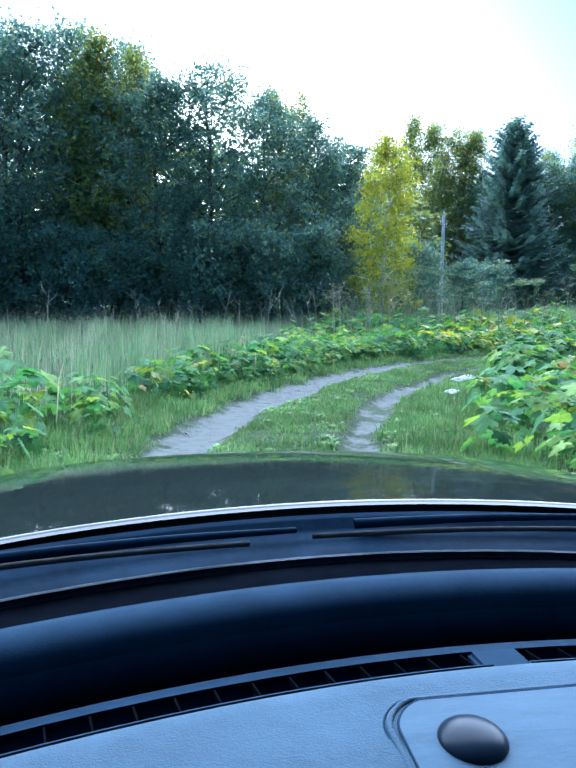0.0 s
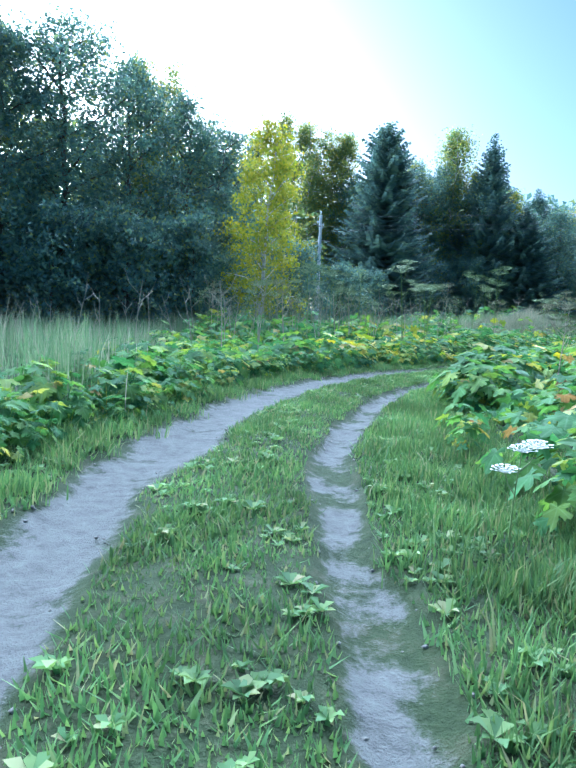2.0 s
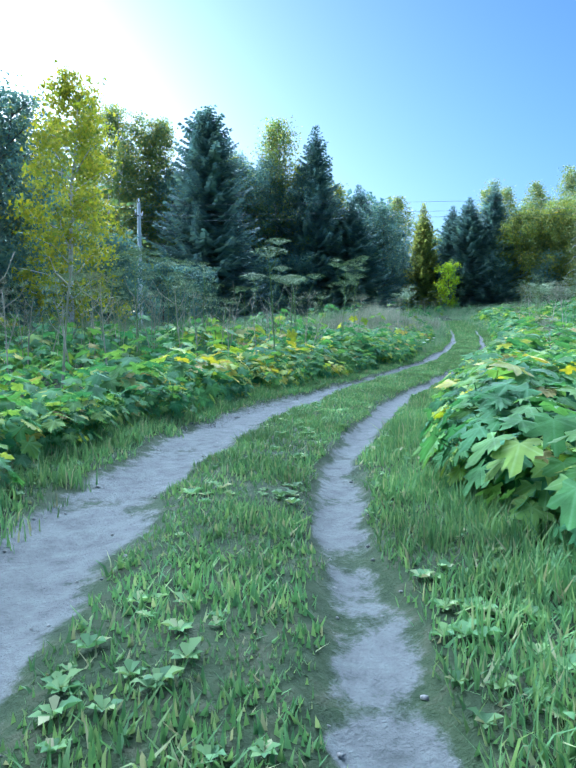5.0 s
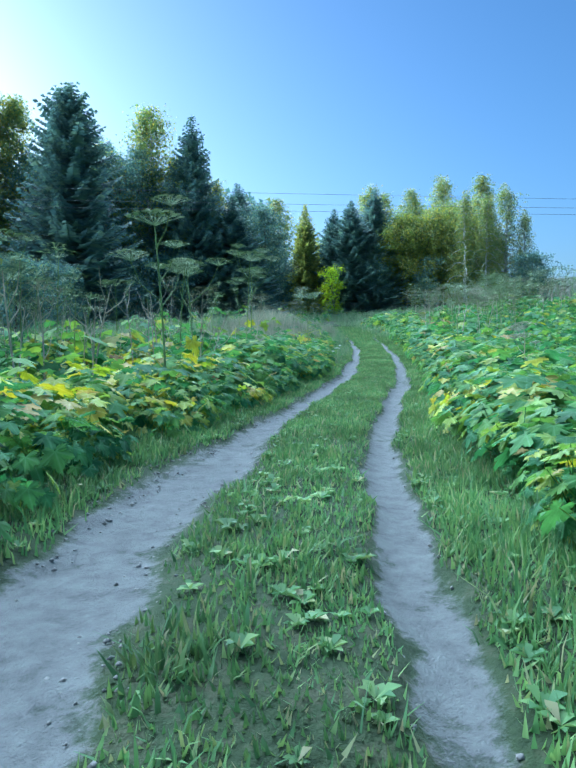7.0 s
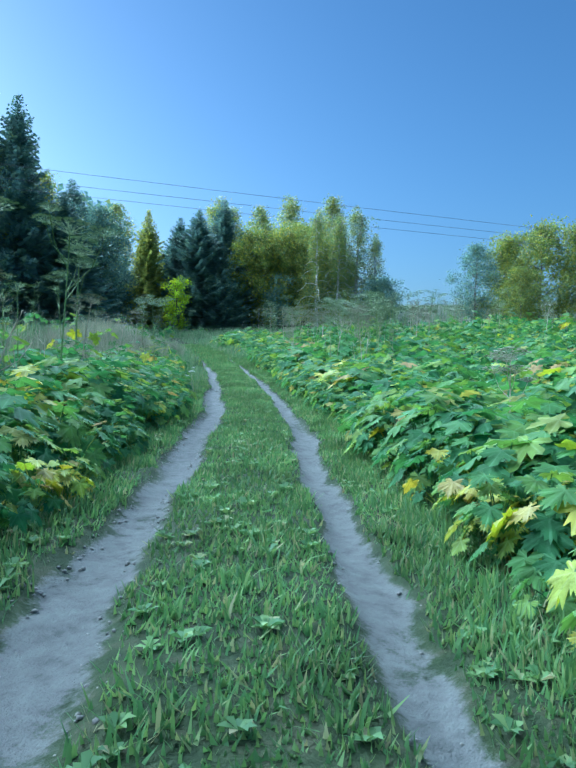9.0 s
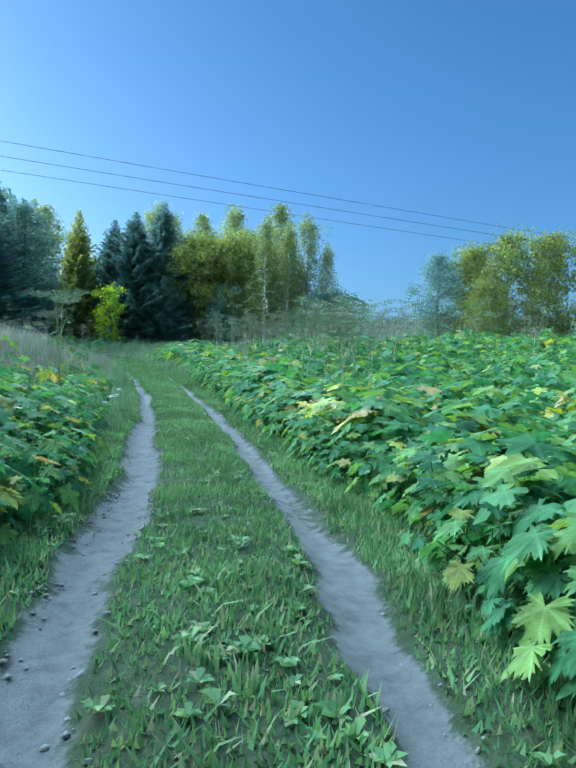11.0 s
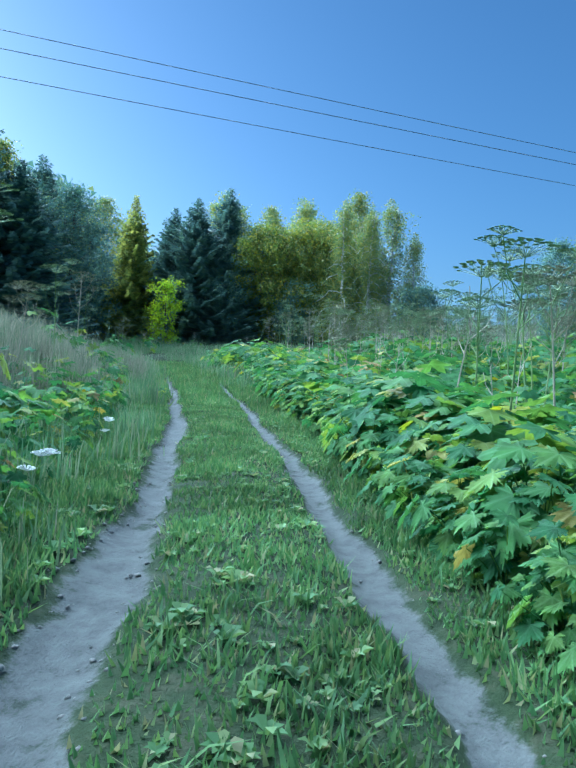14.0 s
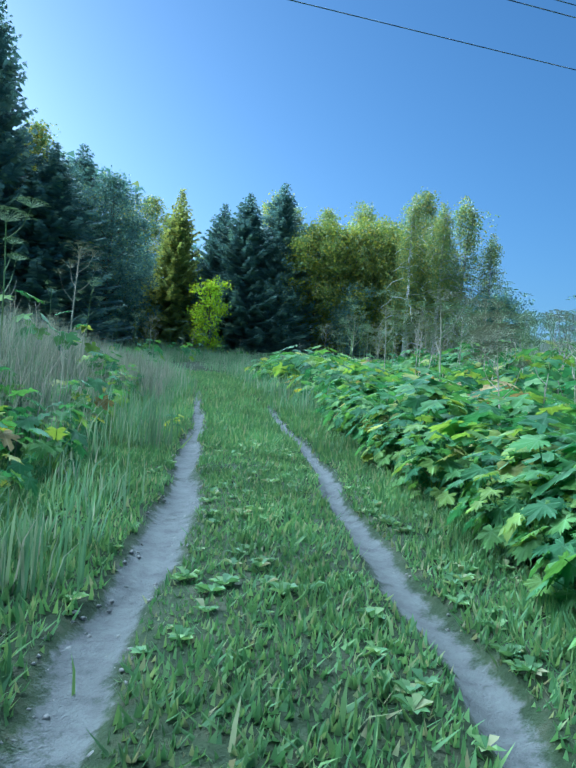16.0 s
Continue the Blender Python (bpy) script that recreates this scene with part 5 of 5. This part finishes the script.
part("seal", sweep([(1.215, 0.888), (1.217, 0.8905), (1.221, 0.89)], -0.46, 1.3), SEAL, car, "thin pale edge of the windscreen seal")
part("cowl", sweep([(1.224, 0.885), (1.275, 0.90), (1.29, 0.912), (1.295, 0.904), (1.322, 0.912), (1.33, 0.928), (1.345, 0.935)], -0.46, 1.3), COWL, car, "plastic cowl below the windscreen, glass tint put into its dark blue")
for x0, x1 in ((-0.42, 0.405), (0.455, 1.2)):
    vent = part("air_vent", sweep([(0.722, 0.917), (0.726, 0.916), (0.730, 0.910)], x0, x1), PLASTIC, car)
    for x in np.arange(x0 + 0.03, x1, 0.046):
        bm = bmesh.new()
        bmesh.ops.create_cube(bm, size=1, matrix=Matrix.Translation((x, 0.751 - 0.22 * (x - CX) ** 2, 0.893 - 0.03 * (x - CX) ** 2)) @ Matrix.Rotation(radians(12), 4, 'Z') @ Matrix.Diagonal((0.0025, 0.05, 0.022, 1)))
        part("slat", bm, BLACK, vent)
bm = bmesh.new()
bmesh.ops.create_cube(bm, size=1, matrix=Matrix.Translation((0.432, 0.751, 0.901)) @ Matrix.Diagonal((0.07, 0.056, 0.014, 1)))
bmesh.ops.bevel(bm, geom=bm.edges[:], offset=0.005, segments=2, affect='EDGES')
part("vent_bridge", bm, PLASTIC, car)


# flush speaker panel with a groove around it and a round sensor
def rounded(x0, x1, y0, y1, r):
    pts = []
    for cx_, cy_, a0 in ((x1 - r, y0 + r, -90), (x1 - r, y1 - r, 0), (x0 + r, y1 - r, 90), (x0 + r, y0 + r, 180)):
        for k in range(8):
            a = math.radians(a0 + 90 / 7 * k)
            x, y = cx_ + r * math.cos(a), cy_ + r * math.sin(a)
            pts.append((x, y - 0.54 * (x - 0.54) ** 2))
    return pts


def rim(name, grow, radius, lift, mat, parent, label=""):
    p = rounded(0.24 - grow, 0.84 + grow, 0.44 - grow, 0.69 + grow, 0.04)
    p = np.array([(x, y, dash_z(x, y) + lift) for x, y in p + p[:1]])
    v, f = tube(p, np.full(len(p), radius), 6)
    return part(name, mesh_np(name, v, f, smooth=True), mat, parent, label)


GRILLE = rough_mat("fine_ribbed_grille", (0.032, 0.056, 0.083), (0.044, 0.073, 0.105), 20.0, 0.75, 0.1, stretch=(1.0, 5.0, 1.0), fine=300.0, spec=0.15)
bm = bmesh.new()
rings = []
for k in (1.0, 0.8, 0.5, 0.2):
    rings.append([bm.verts.new((0.54 + (x - 0.54) * k, 0.565 + (y - 0.565) * k, dash_z(0.54 + (x - 0.54) * k, 0.565 + (y - 0.565) * k) + 0.004)) for x, y in rounded(0.24, 0.84, 0.44, 0.69, 0.04)])
for a, b in zip(rings, rings[1:]):
    for i in range(len(a)):
        j = (i + 1) % len(a)
        bm.faces.new((a[i], a[j], b[j], b[i]))
bm.faces.new(rings[-1])
bmesh.ops.recalc_face_normals(bm, faces=bm.faces[:])
panel = part("speaker_panel", bm, GRILLE, car, "pale ribbed speaker panel set flush in a groove")
rim("groove", 0.0, 0.0016, 0.003, PLASTIC, panel)
rim("trim_ring", 0.008, 0.0035, 0.001, PAD, panel)
rim("outer_groove", 0.013, 0.0012, 0.0, PLASTIC, panel)
bm = bmesh.new()
bmesh.ops.create_uvsphere(bm, u_segments=28, v_segments=14, radius=1, matrix=Matrix.Translation((0.307, 0.582, 0.919)) @ Matrix.Diagonal((0.035, 0.035, 0.017, 1)))
for f in bm.faces:
    f.smooth = True
part("sensor_dome", bm, LENS, panel, "glossy dark round sensor dome")
# bonnet: a crowned grid
xs, ys = np.linspace(-0.5, 1.34, 30), np.concatenate([[0, 0.006, 0.012, 0.02], np.linspace(0.035, 1, 18)])
XB, YB = np.meshgrid(xs, ys, indexing="ij")
u = (XB - CX) / 0.92
yb = 1.357 + 1.04 * YB - u ** 2 * (0.19 - 0.07 * YB)
zb = 0.955 - 0.01 * YB - 0.066 * YB ** 2 - 0.03 * u ** 2 - 0.015 * np.abs(u) ** 8 - 0.007 * np.clip(1 - YB / 0.012, 0, 1) ** 2
top = np.stack([XB.ravel(), yb.ravel(), zb.ravel()], 1)
k = np.arange(top.shape[0]).reshape(30, 22)
q = np.stack([k[:-1, :-1], k[1:, :-1], k[1:, 1:], k[:-1, 1:]], -1).reshape(-1, 4)
fs = [q, q[:, ::-1] + len(top)]
for e in (k[:, 0], k[:, -1], k[0], k[-1]):
    fs.append(np.stack([e[:-1], e[1:], e[1:] + len(top), e[:-1] + len(top)], 1))
part("bonnet", mesh_np("bonnet", np.vstack([top, top - [0, 0, 0.03]]), np.concatenate(fs), smooth=True), PAINT, car, "glossy black bonnet reflecting the trees")
for sg in (-1, 1):
    prof = [(0.845, 0.84), (0.87, 0.82), (0.905, 0.76), (0.915, 0.6), (0.9, 0.45)]
    yy = np.linspace(1.15, 2.35, 16)
    v = np.array([[CX + sg * (0.07 + a - 0.13 * max(0, y - 1.9)), y, z - 0.12 * max(0, y - 1.85) ** 1.5 + (0.0 if z > 0.6 else max(0, 0.30 - abs(y - 1.78)) * 0.55)] for y in yy for a, z in prof])
    k = np.arange(len(v)).reshape(16, 5)
    q = np.stack([k[:-1, :-1], k[1:, :-1], k[1:, 1:], k[:-1, 1:]], -1).reshape(-1, 4)
    inner = v - [sg * 0.02, 0, 0.01]
    part("fender", mesh_np("fender", np.vstack([v, inner]), np.concatenate([q, q[:, ::-1] + len(v)]), smooth=True), PAINT, car)
    bm = bmesh.new()
    turn = Matrix.Translation((CX + sg * 0.8, 1.78, 0.37)) @ Matrix.Rotation(radians(90), 4, 'Y')
    bmesh.ops.create_cone(bm, cap_ends=False, segments=28, radius1=0.33, radius2=0.33, depth=0.2, matrix=turn)
    for r1, dz in ((0.33, 0.1), (0.33, -0.1)):
        bmesh.ops.create_cone(bm, cap_ends=False, segments=28, radius1=r1 if dz > 0 else 0.21, radius2=0.21 if dz > 0 else r1, depth=0.015, matrix=turn @ Matrix.Translation((0, 0, dz)))
    wheel = part("wheel", bm, RUBBER, car)
    bm = bmesh.new()
    bmesh.ops.create_cone(bm, cap_ends=True, segments=24, radius1=0.21, radius2=0.19, depth=0.16, matrix=turn)
    part("rim", bm, ALLOY, wheel)
bm = bmesh.new()
bmesh.ops.create_cube(bm, size=1, matrix=Matrix.Translation((CX, 2.36, 0.5)) @ Matrix.Diagonal((1.6, 0.1, 0.4, 1)))
bmesh.ops.bevel(bm, geom=bm.edges[:], offset=0.04, segments=3, affect='EDGES')
part("bumper", bm, PAINT, car)
bm = bmesh.new()
bmesh.ops.create_cube(bm, size=1, matrix=Matrix.Translation((CX, 1.25, 0.55)) @ Matrix.Diagonal((1.5, 0.05, 0.64, 1)))
part("bulkhead", bm, BLACK, car)
bm = bmesh.new()
bmesh.ops.create_cube(bm, size=1, matrix=Matrix.Translation((CX, 1.3, 0.24)) @ Matrix.Diagonal((1.3, 2.1, 0.06, 1)))
part("floor_pan", bm, BLACK, car)
for x0, y0, x1, y1 in ((-0.3, 1.17, 0.27, 1.275), (0.4, 1.3, 1.0, 1.27)):
    wiper = new("wiper")
    wiper.parent = car
    t = np.linspace(0, 1, 10)
    pts = np.stack([x0 + (x1 - x0) * t, y0 + (y1 - y0) * t - 0.02 * np.sin(t * 3), 0.925 + 0.012 * np.sin(t * 3.14)], 1)
    part("wiper_arm", mesh_np("wiper_arm", *tube(pts, np.linspace(0.011, 0.006, 10), 6), smooth=True), COWL, wiper)
    part("wiper_blade", mesh_np("wiper_blade", *tube(pts * [1, 1, 1] + [-0.1, -0.045, -0.008], np.full(10, 0.006), 5), smooth=True), RUBBER, wiper)

# cabin: roof, pillars, doors, back; never in view, added to shade the dashboard
def slab(name, x0, x1, y0, y1, z0, z1, mat, bevel=0.02, label=""):
    bm = bmesh.new()
    bmesh.ops.create_cube(bm, size=1, matrix=Matrix.Translation(((x0 + x1) / 2, (y0 + y1) / 2, (z0 + z1) / 2)) @ Matrix.Diagonal((x1 - x0, y1 - y0, z1 - z0, 1)))
    bmesh.ops.bevel(bm, geom=bm.edges[:], offset=bevel, segments=3, affect='EDGES')
    return part(name, bm, mat, car, label)


xs, ys = np.linspace(-0.22, 1.06, 14), np.linspace(-2.2, 0.34, 18)
XB, YB = np.meshgrid(xs, ys, indexing="ij")
zb = 1.60 - 0.07 * ((XB - CX) / 0.64) ** 4 - 0.05 * ((YB + 0.9) / 1.3) ** 4
top = np.stack([XB.ravel(), YB.ravel(), zb.ravel()], 1)
k = np.arange(len(top)).reshape(14, 18)
q = np.stack([k[:-1, :-1], k[1:, :-1], k[1:, 1:], k[:-1, 1:]], -1).reshape(-1, 4)
fs = [q, q[:, ::-1] + len(top)]
for e in (k[:, 0], k[:, -1], k[0], k[-1]):
    fs.append(np.stack([e[:-1], e[1:], e[1:] + len(top), e[:-1] + len(top)], 1))
part("roof", mesh_np("roof", np.vstack([top, top - [0, 0, 0.05]]), np.concatenate(fs), smooth=True), PAINT, car)
for sg in (-1, 1):
    for pts in ([(0.86, 1.12, 0.9), (0.76, 0.72, 1.25), (0.63, 0.32, 1.53)], [(0.86, -0.45, 0.85), (0.78, -0.5, 1.2), (0.64, -0.52, 1.56)], [(0.84, -2.6, 0.9), (0.76, -2.4, 1.25), (0.63, -2.15, 1.5)]):
        p = [(CX + sg * a, y, z) for a, y, z in pts]
        part("pillar", mesh_np("pillar", *tube(p, [0.05, 0.04, 0.045], 8), smooth=True), PAINT, car)
    for y0, y1 in ((-0.44, 1.12), (-1.6, -0.46)):
        door = slab("door", *sorted((CX + sg * 0.84, CX + sg * 0.9)), y0, y1, 0.3, 0.9, PAINT)
    slab("rear_fender", *sorted((CX + sg * 0.82, CX + sg * 0.9)), -2.7, -1.62, 0.4, 0.92, PAINT, 0.03)
    bm = bmesh.new()
    turn = Matrix.Translation((CX + sg * 0.8, -1.98, 0.33)) @ Matrix.Rotation(radians(90), 4, 'Y')
    bmesh.ops.create_cone(bm, cap_ends=True, segments=28, radius1=0.33, radius2=0.33, depth=0.22, matrix=turn)
    bmesh.ops.bevel(bm, geom=[e for e in bm.edges if len(e.link_faces) == 2 and e.calc_face_angle() > 1.0], offset=0.03, segments=2, affect='EDGES')
    wheel = part("wheel", bm, RUBBER, car)
    bm = bmesh.new()
    bmesh.ops.create_cone(bm, cap_ends=True, segments=24, radius1=0.21, radius2=0.21, depth=0.235, matrix=turn)
    part("rim", bm, ALLOY, wheel)
slab("rear_panel", CX - 0.84, CX + 0.84, -2.75, -2.66, 0.4, 0.95, PAINT, 0.03)
slab("cabin_floor", CX - 0.8, CX + 0.8, -2.64, 0.24, 0.2, 0.26, BLACK, 0.01)
slab("rear_seat", CX - 0.72, CX + 0.72, -1.95, -1.75, 0.45, 1.3, BLACK, 0.06, "dark rear seat back")
